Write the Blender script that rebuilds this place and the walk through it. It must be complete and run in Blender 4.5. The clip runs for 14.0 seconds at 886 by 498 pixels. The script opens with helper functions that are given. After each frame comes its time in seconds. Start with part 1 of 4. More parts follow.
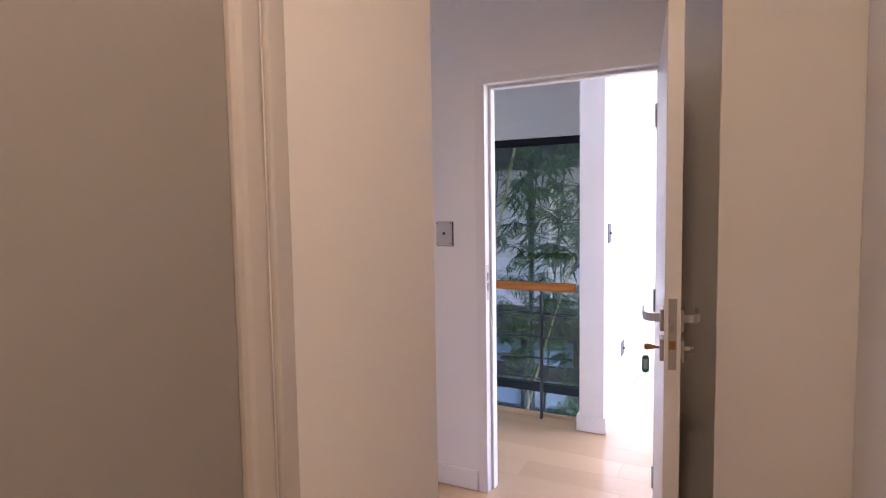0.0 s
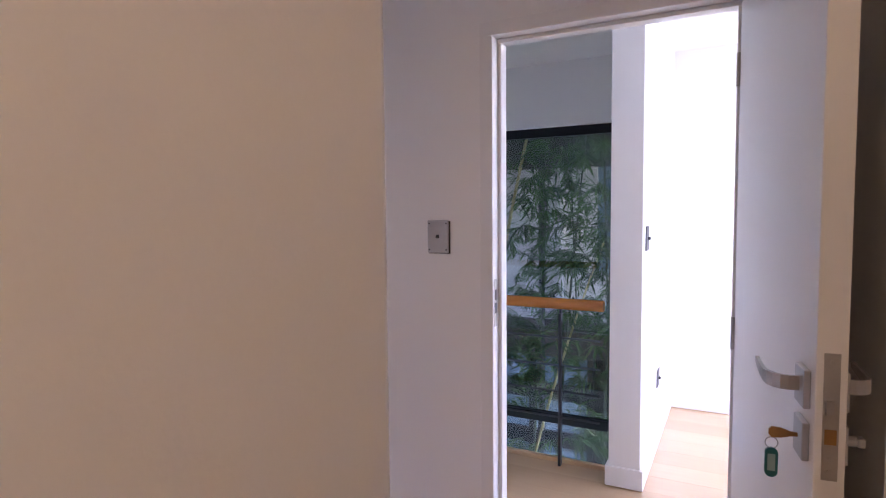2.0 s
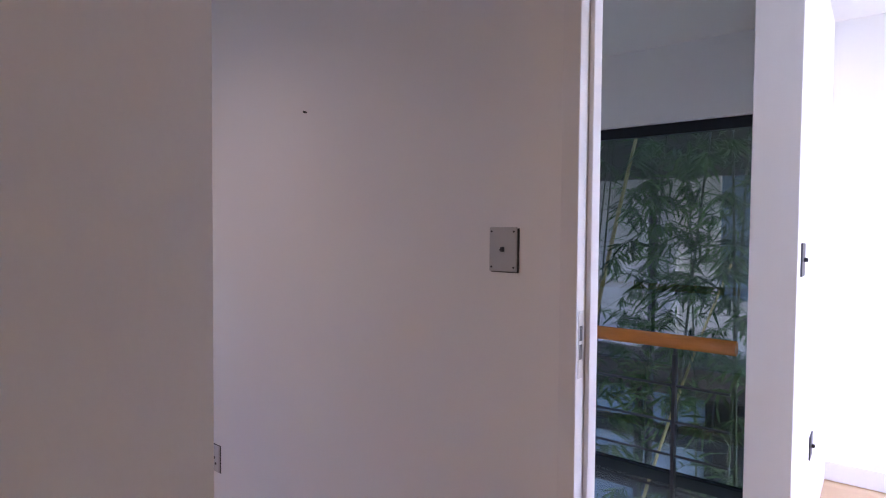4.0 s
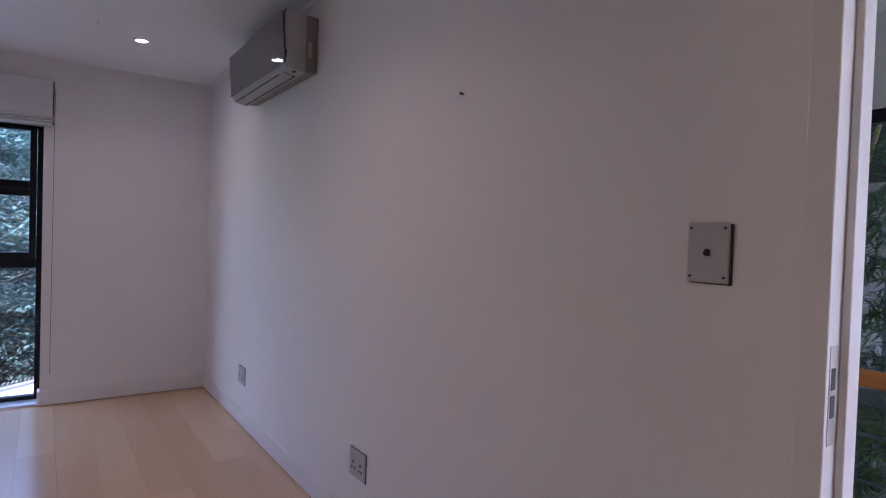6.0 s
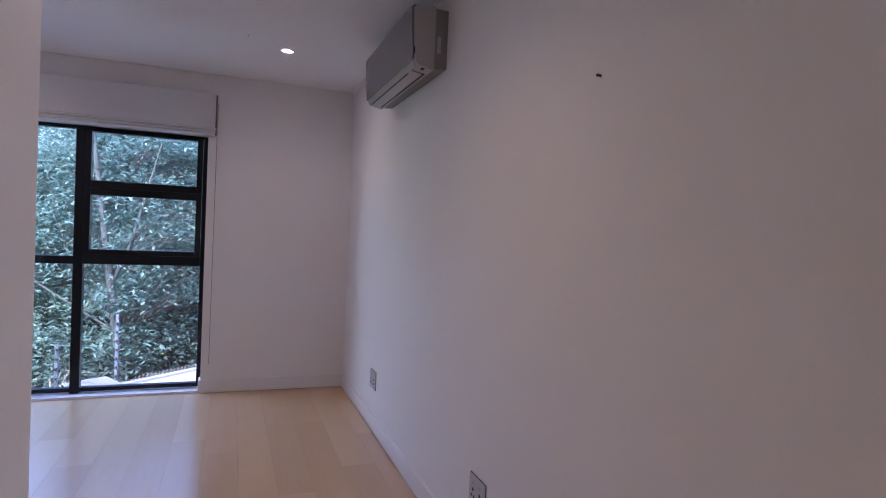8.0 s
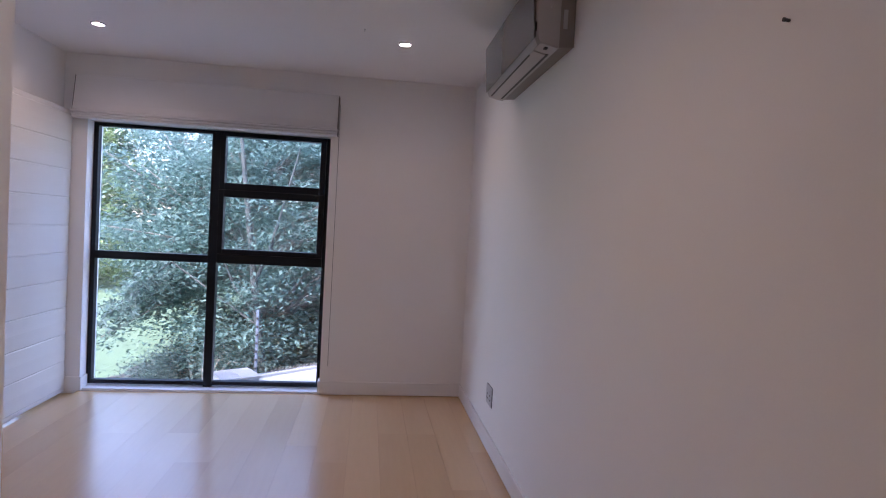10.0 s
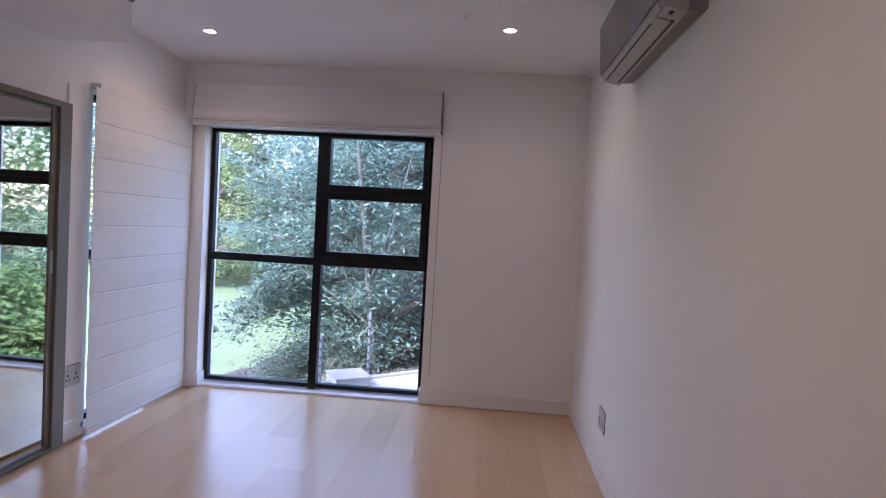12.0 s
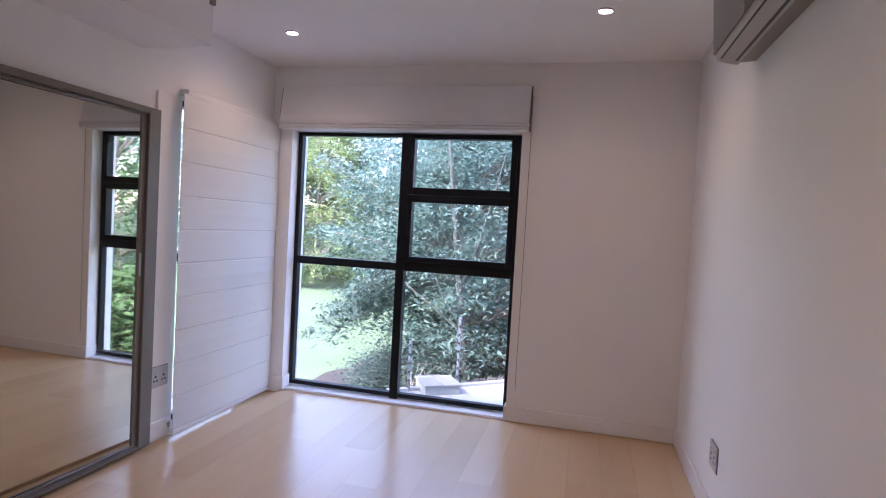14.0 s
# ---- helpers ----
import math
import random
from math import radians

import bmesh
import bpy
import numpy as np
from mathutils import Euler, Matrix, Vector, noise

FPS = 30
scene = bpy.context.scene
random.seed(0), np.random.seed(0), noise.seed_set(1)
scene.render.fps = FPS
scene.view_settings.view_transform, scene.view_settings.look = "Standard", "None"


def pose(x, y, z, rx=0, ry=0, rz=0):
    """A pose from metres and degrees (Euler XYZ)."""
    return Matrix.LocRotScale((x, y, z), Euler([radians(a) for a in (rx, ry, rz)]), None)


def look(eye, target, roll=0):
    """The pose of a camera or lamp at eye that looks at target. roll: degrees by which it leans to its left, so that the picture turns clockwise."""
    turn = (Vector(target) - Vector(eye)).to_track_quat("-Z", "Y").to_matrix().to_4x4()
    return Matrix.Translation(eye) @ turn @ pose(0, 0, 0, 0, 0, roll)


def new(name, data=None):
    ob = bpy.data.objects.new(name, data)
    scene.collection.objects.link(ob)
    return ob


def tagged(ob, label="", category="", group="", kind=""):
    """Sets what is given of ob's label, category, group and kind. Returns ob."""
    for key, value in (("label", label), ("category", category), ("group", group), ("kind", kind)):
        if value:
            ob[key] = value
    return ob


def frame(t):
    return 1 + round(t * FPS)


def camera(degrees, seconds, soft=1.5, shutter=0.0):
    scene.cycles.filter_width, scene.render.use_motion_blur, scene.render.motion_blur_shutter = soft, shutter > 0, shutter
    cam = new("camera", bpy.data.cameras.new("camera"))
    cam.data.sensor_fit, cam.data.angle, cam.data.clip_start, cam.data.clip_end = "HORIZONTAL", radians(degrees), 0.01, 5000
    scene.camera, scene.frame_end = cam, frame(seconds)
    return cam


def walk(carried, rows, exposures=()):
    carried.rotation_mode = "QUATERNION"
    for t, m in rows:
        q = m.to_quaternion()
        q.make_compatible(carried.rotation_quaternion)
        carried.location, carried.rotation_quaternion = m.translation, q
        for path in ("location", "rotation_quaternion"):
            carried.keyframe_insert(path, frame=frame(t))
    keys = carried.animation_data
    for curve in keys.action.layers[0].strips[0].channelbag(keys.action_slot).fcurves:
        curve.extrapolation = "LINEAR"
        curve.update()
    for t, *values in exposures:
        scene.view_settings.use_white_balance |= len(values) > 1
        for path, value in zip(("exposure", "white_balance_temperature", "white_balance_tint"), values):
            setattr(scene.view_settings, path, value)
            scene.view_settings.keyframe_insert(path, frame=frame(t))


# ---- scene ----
cam = camera(76.0, 14.0, soft=1.1)
PATH = [
    (0, (5.767, -2.622, 1.466), (4.867, -0.842, 1.324), -0.9),
    (1, (5.629, -2.283, 1.437), (4.728, -0.503, 1.304), -0.6),
    (1.5, (5.559, -2.126, 1.437), (4.654, -0.347, 1.307), -0.5),
    (2, (5.483, -1.955, 1.424), (4.565, -0.182, 1.302), -0.5),
    (4.3, (5.281, -1.314, 1.377), (3.971, 0.196, 1.322), 0.8),
    (4.5, (5.258, -1.263, 1.366), (3.889, 0.194, 1.317), 1.0),
    (5, (5.215, -1.202, 1.362), (3.737, 0.144, 1.314), 1.2),
    (5.5, (5.167, -1.189, 1.359), (3.608, 0.063, 1.313), 1.6),
    (6, (5.104, -1.144, 1.353), (3.47, 0.007, 1.309), 1.9),
    (6.5, (5.046, -1.091, 1.359), (3.343, -0.043, 1.312), 2.1),
    (7, (5.004, -1.052, 1.37), (3.239, -0.113, 1.322), 2.3),
    (7.5, (4.959, -0.998, 1.373), (3.136, -0.177, 1.323), 2.5),
    (8, (4.924, -0.957, 1.368), (3.052, -0.257, 1.317), 2.6),
    (10.3, (4.585, -0.8, 1.38), (2.597, -0.594, 1.312), 3.1),
    (10.5, (4.561, -0.792, 1.384), (2.57, -0.621, 1.314), 3.1),
    (11, (4.457, -0.753, 1.392), (2.459, -0.695, 1.316), 3.2),
    (11.5, (4.39, -0.745, 1.391), (2.392, -0.791, 1.312), 3.2),
    (12, (4.331, -0.706, 1.376), (2.338, -0.86, 1.3), 3.2),
    (12.5, (4.27, -0.695, 1.367), (2.287, -0.943, 1.291), 3.2),
    (13, (4.181, -0.666, 1.374), (2.211, -1.003, 1.294), 3.3),
    (13.5, (4.117, -0.658, 1.376), (2.162, -1.077, 1.296), 3.2),
    (14, (4.06, -0.664, 1.377), (2.122, -1.153, 1.298), 3.2),
]
EXPOSURES = [(t, s, k, 38) for t, s, k in ((0, 4.55, 5700), (1, 4.2, 5680), (2, 4.15, 5650), (4.3, 3.8, 5600), (5, 3.68, 5600), (6, 3.43, 5650), (6.5, 3.47, 5680), (7, 3.63, 5700), (7.5, 3.66, 5720), (8.2, 3.5, 5850), (10.5, 3.46, 6180), (11, 3.57, 6200), (12.5, 3.54, 6380), (14, 3.72, 6550))]
walk(cam, [(t, look(eye, target, roll)) for t, eye, target, roll in PATH], EXPOSURES)

# ---- light ----
world = bpy.data.worlds.new("sky")
scene.world = world
world.use_nodes = True
wn = world.node_tree.nodes
sky = wn.new("ShaderNodeTexSky")
sky.sky_type, sky.sun_disc = "NISHITA", False
sky.sun_elevation, sky.sun_rotation = radians(43), radians(127)
world.node_tree.links.new(sky.outputs[0], wn["Background"].inputs[0])
wn["Background"].inputs[1].default_value = 0.14


def lamp(name, kind, energy, m, colour=(1, 1, 1), **settings):
    data = bpy.data.lights.new(name, kind)
    data.energy, data.color = energy, colour
    ob = new(name, data)
    ob.matrix_world = m
    if kind == "SUN":
        data.angle = settings["angle"]
    if kind == "AREA":
        data.shape, data.size, data.size_y = "RECTANGLE", settings["size"], settings["size_y"]
    if kind == "SPOT":
        data.spot_size, data.spot_blend, data.shadow_soft_size = settings["cone"], settings["blend"], settings["soft"]
    return ob


lamp("sun", "SUN", 1.5, look((8, -6, 9.5), (0, 0, 0)), (1.0, 0.96, 0.9), angle=radians(10))
WARM = (1.0, 0.70, 0.31)
# downlights of the passage and of the room; the last two are unseen, added to warm the walls
DOWNLIGHTS = ((0.924, -0.645), (0.752, -2.57), (3.15, -1.05), (5.70, -2.62))
for i, (x, y) in enumerate(DOWNLIGHTS):
    lamp("downlight_beam", "SPOT", (0.6, 0.9, 1.7, 1.45)[i], look((x, y, 2.53), (x, y, 0)), (1.0, 0.74, 0.5) if i < 3 else WARM, cone=radians(150 if i < 3 else 174), blend=1.0 if i < 3 else 0.15, soft=0.04 if i < 3 else 0.09)
# daylight of the landing's side window
lamp("landing_daylight", "AREA", 1.9, look((7.3, 1.62, 1.4), (5.0, 1.62, 1.3)), (0.92, 0.96, 1.0), size=1.2, size_y=2.0)


# ---- materials ----
def material(name, colour, rough=0.5, metal=0.0, vary=0.06, scale=3.0, fine=60.0, bump=0.02, spec=0.5, per_piece=0.0, stretch=(1, 1, 1), tint=None):
    """A surface with broad blotches and fine grain in colour, gloss and relief."""
    mat = bpy.data.materials.new(name)
    mat.use_nodes = True
    nt = mat.node_tree
    n, link = nt.nodes, nt.links.new
    p = n["Principled BSDF"]
    p.inputs["Metallic"].default_value = metal
    p.inputs["Specular IOR Level"].default_value = spec
    co = n.new("ShaderNodeTexCoord")
    mp = n.new("ShaderNodeMapping")
    mp.inputs["Scale"].default_value = stretch
    link(co.outputs["Object"], mp.inputs[0])
    big, small = n.new("ShaderNodeTexNoise"), n.new("ShaderNodeTexNoise")
    big.inputs["Scale"].default_value, small.inputs["Scale"].default_value = scale, fine
    big.inputs["Detail"].default_value = 4
    link(mp.outputs[0], big.inputs[0])
    link(mp.outputs[0], small.inputs[0])
    mix = n.new("ShaderNodeMath")
    mix.operation = "ADD"
    link(big.outputs[0], mix.inputs[0])
    calm = n.new("ShaderNodeMath")
    calm.operation, calm.inputs[1].default_value, calm.inputs[2].default_value = "MULTIPLY_ADD", 0.4, 0.3
    link(small.outputs[0], calm.inputs[0])
    link(calm.outputs[0], mix.inputs[1])
    value = mix.outputs[0]
    if per_piece:
        info = n.new("ShaderNodeObjectInfo")
        far = n.new("ShaderNodeVectorMath")
        far.operation, far.inputs[1].default_value = "MULTIPLY", (37, 19, 11)
        link(info.outputs["Random"], far.inputs[0])
        link(far.outputs[0], mp.inputs["Location"])
        more = n.new("ShaderNodeMath")
        more.operation, more.inputs[1].default_value, more.use_clamp = "MULTIPLY_ADD", per_piece, False
        link(info.outputs["Random"], more.inputs[0])
        link(value, more.inputs[2])
        value = more.outputs[0]
    ramp = n.new("ShaderNodeMapRange")
    ramp.inputs[1].default_value, ramp.inputs[2].default_value = 0.6, 1.4 + per_piece
    link(value, ramp.inputs[0])
    cm = n.new("ShaderNodeMix")
    cm.data_type = "RGBA"
    dark = [c * (1 - vary) for c in colour] if tint is None else tint
    lite = [min(1, c * (1 + vary)) for c in colour]
    cm.inputs[6].default_value, cm.inputs[7].default_value = (*dark, 1), (*lite, 1)
    link(ramp.outputs[0], cm.inputs[0])
    link(cm.outputs[2], p.inputs["Base Color"])
    rr = n.new("ShaderNodeMapRange")
    rr.inputs[3].default_value, rr.inputs[4].default_value = max(0.02, rough * 0.88), min(1, rough * 1.12)
    link(big.outputs[0], rr.inputs[0])
    link(rr.outputs[0], p.inputs["Roughness"])
    if bump:
        b = n.new("ShaderNodeBump")
        b.inputs["Strength"].default_value, b.inputs["Distance"].default_value = bump, 0.004
        link(small.outputs[0], b.inputs["Height"])
        link(b.outputs[0], p.inputs["Normal"])
    return mat


def glowing(name, colour, strength):
    mat = bpy.data.materials.new(name)
    mat.use_nodes = True
    p = mat.node_tree.nodes["Principled BSDF"]
    p.inputs["Emission Color"].default_value, p.inputs["Emission Strength"].default_value = (*colour, 1), strength
    return mat


def clear_glass(name, gloss=0.06, tint=(0.95, 0.98, 0.97)):
    mat = bpy.data.materials.new(name)
    mat.use_nodes = True
    nt = mat.node_tree
    n, link = nt.nodes, nt.links.new
    n.remove(n["Principled BSDF"])
    a, b, m = n.new("ShaderNodeBsdfTransparent"), n.new("ShaderNodeBsdfGlossy"), n.new("ShaderNodeMixShader")
    a.inputs[0].default_value = (*tint, 1)
    b.inputs["Roughness"].default_value = 0.01
    m.inputs[0].default_value = gloss
    link(a.outputs[0], m.inputs[1])
    link(b.outputs[0], m.inputs[2])
    link(m.outputs[0], n["Material Output"].inputs[0])
    return mat


def leafy(name, colour, lite, see_through=0.35):
    """Leaves: colour by leaf, and some light through them."""
    mat = bpy.data.materials.new(name)
    mat.use_nodes = True
    nt = mat.node_tree
    n, link = nt.nodes, nt.links.new
    p = n["Principled BSDF"]
    geo = n.new("ShaderNodeNewGeometry")
    cm = n.new("ShaderNodeMix")
    cm.data_type = "RGBA"
    cm.inputs[6].default_value, cm.inputs[7].default_value = (*colour, 1), (*lite, 1)
    link(geo.outputs["Random Per Island"], cm.inputs[0])
    link(cm.outputs[2], p.inputs["Base Color"])
    p.inputs["Roughness"].default_value = 0.65
    p.inputs["Specular IOR Level"].default_value = 0.22
    t = n.new("ShaderNodeBsdfTranslucent")
    link(cm.outputs[2], t.inputs[0])
    m = n.new("ShaderNodeMixShader")
    m.inputs[0].default_value = see_through
    link(p.outputs[0], m.inputs[1])
    link(t.outputs[0], m.inputs[2])
    link(m.outputs[0], n["Material Output"].inputs[0])
    return mat


PLASTER = material("painted_plaster", (0.86, 0.85, 0.835), 0.7, vary=0.025, scale=1.2, fine=180, bump=0.05, spec=0.3)
CEIL = material("ceiling_paint", (0.87, 0.86, 0.85), 0.8, vary=0.02, scale=1.0, fine=150, bump=0.03, spec=0.2)
GLOSSY_PAINT = material("enamel_paint", (0.82, 0.81, 0.8), 0.35, vary=0.02, scale=2, fine=90, bump=0.015)
TAUPE = material("taupe_paint", (0.31, 0.30, 0.285), 0.5, vary=0.03, scale=2, fine=90, bump=0.02)
TAUPE_TRIM = material("taupe_trim_paint", (0.58, 0.555, 0.53), 0.45, vary=0.03, scale=2, fine=90, bump=0.015)
RENDER_BEIGE = material("beige_render", (0.66, 0.62, 0.58), 0.8, vary=0.06, scale=1.5, fine=40, bump=0.1)
OAK = material("pale_oak", (0.73, 0.505, 0.29), 0.25, spec=1.0, vary=0.03, scale=1.3, fine=16, bump=0.003, per_piece=0.8, stretch=(0.35, 3.0, 3.0), tint=(0.59, 0.395, 0.215))
HANDRAIL_WOOD = material("varnished_orange_timber", (0.50, 0.19, 0.035), 0.16, vary=0.2, scale=3, fine=40, stretch=(0.4, 8, 8))
BLACK_ALU = material("black_aluminium", (0.009, 0.012, 0.017), 0.45, spec=0.25, vary=0.15, scale=5, fine=200, bump=0.02)
STEEL_DARK = material("dark_painted_steel", (0.03, 0.033, 0.04), 0.45, vary=0.15, scale=5, fine=120)
BRUSHED = material("brushed_metal", (0.5, 0.49, 0.48), 0.35, metal=1.0, vary=0.1, scale=4, fine=220, bump=0.03)
PLATE = material("satin_grey_plate", (0.50, 0.50, 0.505), 0.45, metal=0.1, vary=0.05, scale=8, fine=300, bump=0.02)
HOLE = material("black_plastic", (0.02, 0.02, 0.022), 0.5, vary=0.1)
AC_GREY = material("silver_grey_plastic", (0.44, 0.425, 0.415), 0.4, vary=0.04, scale=4, fine=200, bump=0.01)
AC_BACK = material("grey_housing_plastic", (0.27, 0.25, 0.225), 0.5, vary=0.08, scale=9, fine=160, bump=0.02)
AC_DARK = material("grey_gloss_panel", (0.15, 0.148, 0.147), 0.05, vary=0.04, scale=2, fine=60, bump=0.0)
FABRIC = material("white_blind_fabric", (0.74, 0.735, 0.73), 0.85, vary=0.03, scale=3, fine=500, bump=0.08, spec=0.2)
# grey that stands for the shade at the raised blind's ends
SIDE_SHADE = material("blind_side_shade_grey", (0.16, 0.155, 0.15), 0.9, vary=0.06, scale=6, fine=300, bump=0.05)
STILE = material("champagne_aluminium", (0.19, 0.175, 0.155), 0.45, metal=0.15, vary=0.05, scale=5, fine=200)
MIRROR = material("mirror_silver", (0.73, 0.725, 0.68), 0.02, metal=1.0, vary=0.005, bump=0.0)
GLASS = clear_glass("window_glass")
TINTED = clear_glass("tinted_glass", 0.05, (0.68, 0.70, 0.70))
LAMP_GLOW = glowing("downlight_glow", (1.0, 0.93, 0.85), 7)
BRASS = material("worn_brass", (0.40, 0.23, 0.10), 0.35, metal=1.0, vary=0.15, scale=20, fine=200)
TAG_TEAL = material("teal_key_tag", (0.01, 0.11, 0.12), 0.3, vary=0.1)
TAG_PAPER = material("key_tag_paper", (0.25, 0.36, 0.36), 0.6, vary=0.1)
BARK = material("grey_bark", (0.23, 0.215, 0.19), 0.85, vary=0.3, scale=4, fine=30, bump=0.4)
PALE_BARK = material("grey_lichen_bark", (0.05, 0.062, 0.06), 0.85, vary=0.3, scale=5, fine=40, bump=0.3)
LEAF_A = leafy("tree_leaf", (0.05, 0.115, 0.104), (0.205, 0.335, 0.305), 0.5)
LEAF_B = leafy("light_tree_leaf", (0.15, 0.25, 0.11), (0.33, 0.43, 0.20), 0.42)
LEAF_D = leafy("fern_leaf", (0.045, 0.12, 0.05), (0.13, 0.25, 0.11), 0.4)
LEAF_C = leafy("shrub_leaf", (0.026, 0.058, 0.056), (0.115, 0.185, 0.172), 0.42)
BAMBOO_LEAF = leafy("bamboo_leaf", (0.03, 0.075, 0.035), (0.19, 0.33, 0.12), 0.4)
GREEN_CULM = material("green_bamboo_culm", (0.055, 0.085, 0.04), 0.4, vary=0.25, scale=3, fine=30)
CULM = material("bamboo_culm", (0.62, 0.52, 0.21), 0.4, vary=0.2, scale=3, fine=30)
LAWN = material("lawn", (0.082, 0.138, 0.074), 0.9, vary=0.25, scale=0.4, fine=14, bump=0.5)
SOIL = material("leaf_litter", (0.036, 0.032, 0.033), 0.95, vary=0.3, scale=1.5, fine=20, bump=0.5)
ROOF_WHITE = material("white_roof_coating", (0.27, 0.285, 0.29), 0.7, vary=0.06, scale=1.5, fine=25, bump=0.1)
POST_GREY = material("galvanised_post", (0.11, 0.14, 0.18), 0.6, metal=0.0, vary=0.1, scale=10)
LID_GREY = material("grey_lid_coating", (0.20, 0.21, 0.215), 0.6, vary=0.1, scale=6, fine=40, bump=0.05)
ROOF_DARK = material("dark_roof", (0.06, 0.055, 0.05), 0.8, vary=0.3, scale=2, fine=30, bump=0.2)
# opaque panes; the sky's blue reflection is put into their base colour
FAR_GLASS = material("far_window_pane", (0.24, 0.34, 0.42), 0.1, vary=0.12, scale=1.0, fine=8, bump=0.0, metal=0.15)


# ---- building helpers ----
def B():
    return bmesh.new()


def box(bm, x0, x1, y0, y1, z0, z1, bev=0.0):
    c = ((x0 + x1) / 2, (y0 + y1) / 2, (z0 + z1) / 2)
    m = Matrix.LocRotScale(c, None, (abs(x1 - x0), abs(y1 - y0), abs(z1 - z0)))
    vs = bmesh.ops.create_cube(bm, size=1, matrix=m)["verts"]
    if bev:
        es = {e for v in vs for e in v.link_edges}
        bmesh.ops.bevel(bm, geom=list(es), offset=bev, segments=2, affect="EDGES", profile=0.5)
    return bm


def rod(bm, a, b, r, r2=None, seg=12, caps=True):
    a, b = Vector(a), Vector(b)
    d = b - a
    m = Matrix.Translation((a + b) / 2) @ d.to_track_quat("Z", "Y").to_matrix().to_4x4()
    bmesh.ops.create_cone(bm, cap_ends=caps, segments=seg, radius1=r, radius2=r if r2 is None else r2, depth=d.length, matrix=m)
    return bm


def prism(bm, pts, axis, a, b):
    """A solid of the outline pts (pairs) drawn out along axis from a to b."""
    def at(p, q):
        return {"x": (q, *p), "y": (p[0], q, p[1]), "z": (*p, q)}[axis]
    va, vb = [bm.verts.new(at(p, a)) for p in pts], [bm.verts.new(at(p, b)) for p in pts]
    n = len(pts)
    bm.faces.new(va)
    bm.faces.new(vb[::-1])
    for i in range(n):
        bm.faces.new((va[i], vb[i], vb[(i + 1) % n], va[(i + 1) % n]))
    bmesh.ops.recalc_face_normals(bm, faces=bm.faces[:])
    return bm


def mesh_of(name, bm, mat, smooth=False):
    me = bpy.data.meshes.new(name)
    bm.to_mesh(me)
    bm.free()
    me.materials.append(mat)
    if smooth:
        me.shade_smooth()
    return me


def thing(name, label, category, at=(0, 0, 0), group="", kind=""):
    e = new(name)
    e.location = at
    e.empty_display_size = 0.05
    return tagged(e, label, category, group, kind)


def part(name, bm, mat, parent=None, label="", smooth=False):
    ob = new(name, mesh_of(name, bm, mat, smooth))
    if parent is not None:
        ob.parent = parent
        if parent.data is None:
            ob.matrix_parent_inverse = Matrix.Translation(parent.location).inverted()
    return tagged(ob, label)


def structure(name, bm, mat, label, category):
    return tagged(part(name, bm, mat), label, category, kind="structure")


# ---- the shell ----
H = 2.56
YS = -3.13          # face of the wall with the mirror
PX = 5.15           # face of the passage wall with the closed door
bm = B()
box(bm, -0.25, 4.655, 0, 0.09, -0.3, H)
box(bm, 5.535, 6.10, 0, 0.09, -0.3, H)
box(bm, 4.655, 5.535, 0, 0.09, 2.10, H)
structure("wall_north", bm, PLASTER, "long white plaster wall with a doorway", "wall")

bm = B()
box(bm, -0.25, 0, -1.155, 0, -0.3, H)
box(bm, -0.25, 0, YS - 0.2, -2.96, -0.3, H)
box(bm, -0.25, 0, -2.96, -1.155, 2.075, H)
box(bm, -0.25, 0, -2.96, -1.155, -0.3, 0.012)
structure("wall_west", bm, PLASTER, "white plaster wall with a tall window", "wall")

bm = B()
box(bm, 0.0, 0.10, YS - 0.2, YS, -0.3, H)
box(bm, 1.047, 1.262, YS - 0.2, YS, -0.3, H)
box(bm, 1.262, 3.9, YS - 0.2, YS - 0.08, -0.3, 1.985)
box(bm, 1.262, 3.9, YS - 0.2, YS, 1.955, H)
box(bm, 3.9, 5.0, YS - 0.2, YS, -0.3, H)
box(bm, 0.10, 1.047, YS - 0.2, YS, 2.09, H)
box(bm, 0.10, 1.047, YS - 0.2, YS, -0.3, 0.012)
structure("wall_south", bm, PLASTER, "white plaster wall behind a mirrored wardrobe", "wall")

bm = B()
prism(bm, [(3.885, -1.982), (PX, -1.982), (PX, -1.448), (5.0, -1.213), (3.885, -1.240)], "z", -0.02, H)
box(bm, 3.885, PX - 0.1, YS, -1.982, -0.02, H)
structure("wall_block", bm, PLASTER, "white plastered block between room and passage", "wall")
bm = B()
box(bm, PX - 0.1, PX, -2.942, -1.982, 2.112, H)
structure("wall_header", bm, PLASTER, "white wall above the passage door", "wall")
bm = B()
box(bm, PX - 0.1, PX, -4.3, -2.942, -0.02, H)
structure("wall_passage", bm, PLASTER, "plain white passage wall beside the door", "wall")

bm = B()
box(bm, 6.10, 6.40, -4.45, 0.14, -0.3, H)
structure("wall_east", bm, PLASTER, "plain white passage wall", "wall")
bm = B()
box(bm, 5.736, 6.10, -0.67, 0, -0.02, H, 0.003)
structure("wall_nib", bm, PLASTER, "white wall return beside the open door", "wall")
bm = B()
box(bm, 4.9, 6.10, -4.45, -4.3, -0.3, H)
structure("wall_back", bm, PLASTER, "plain white wall closing the passage", "wall")

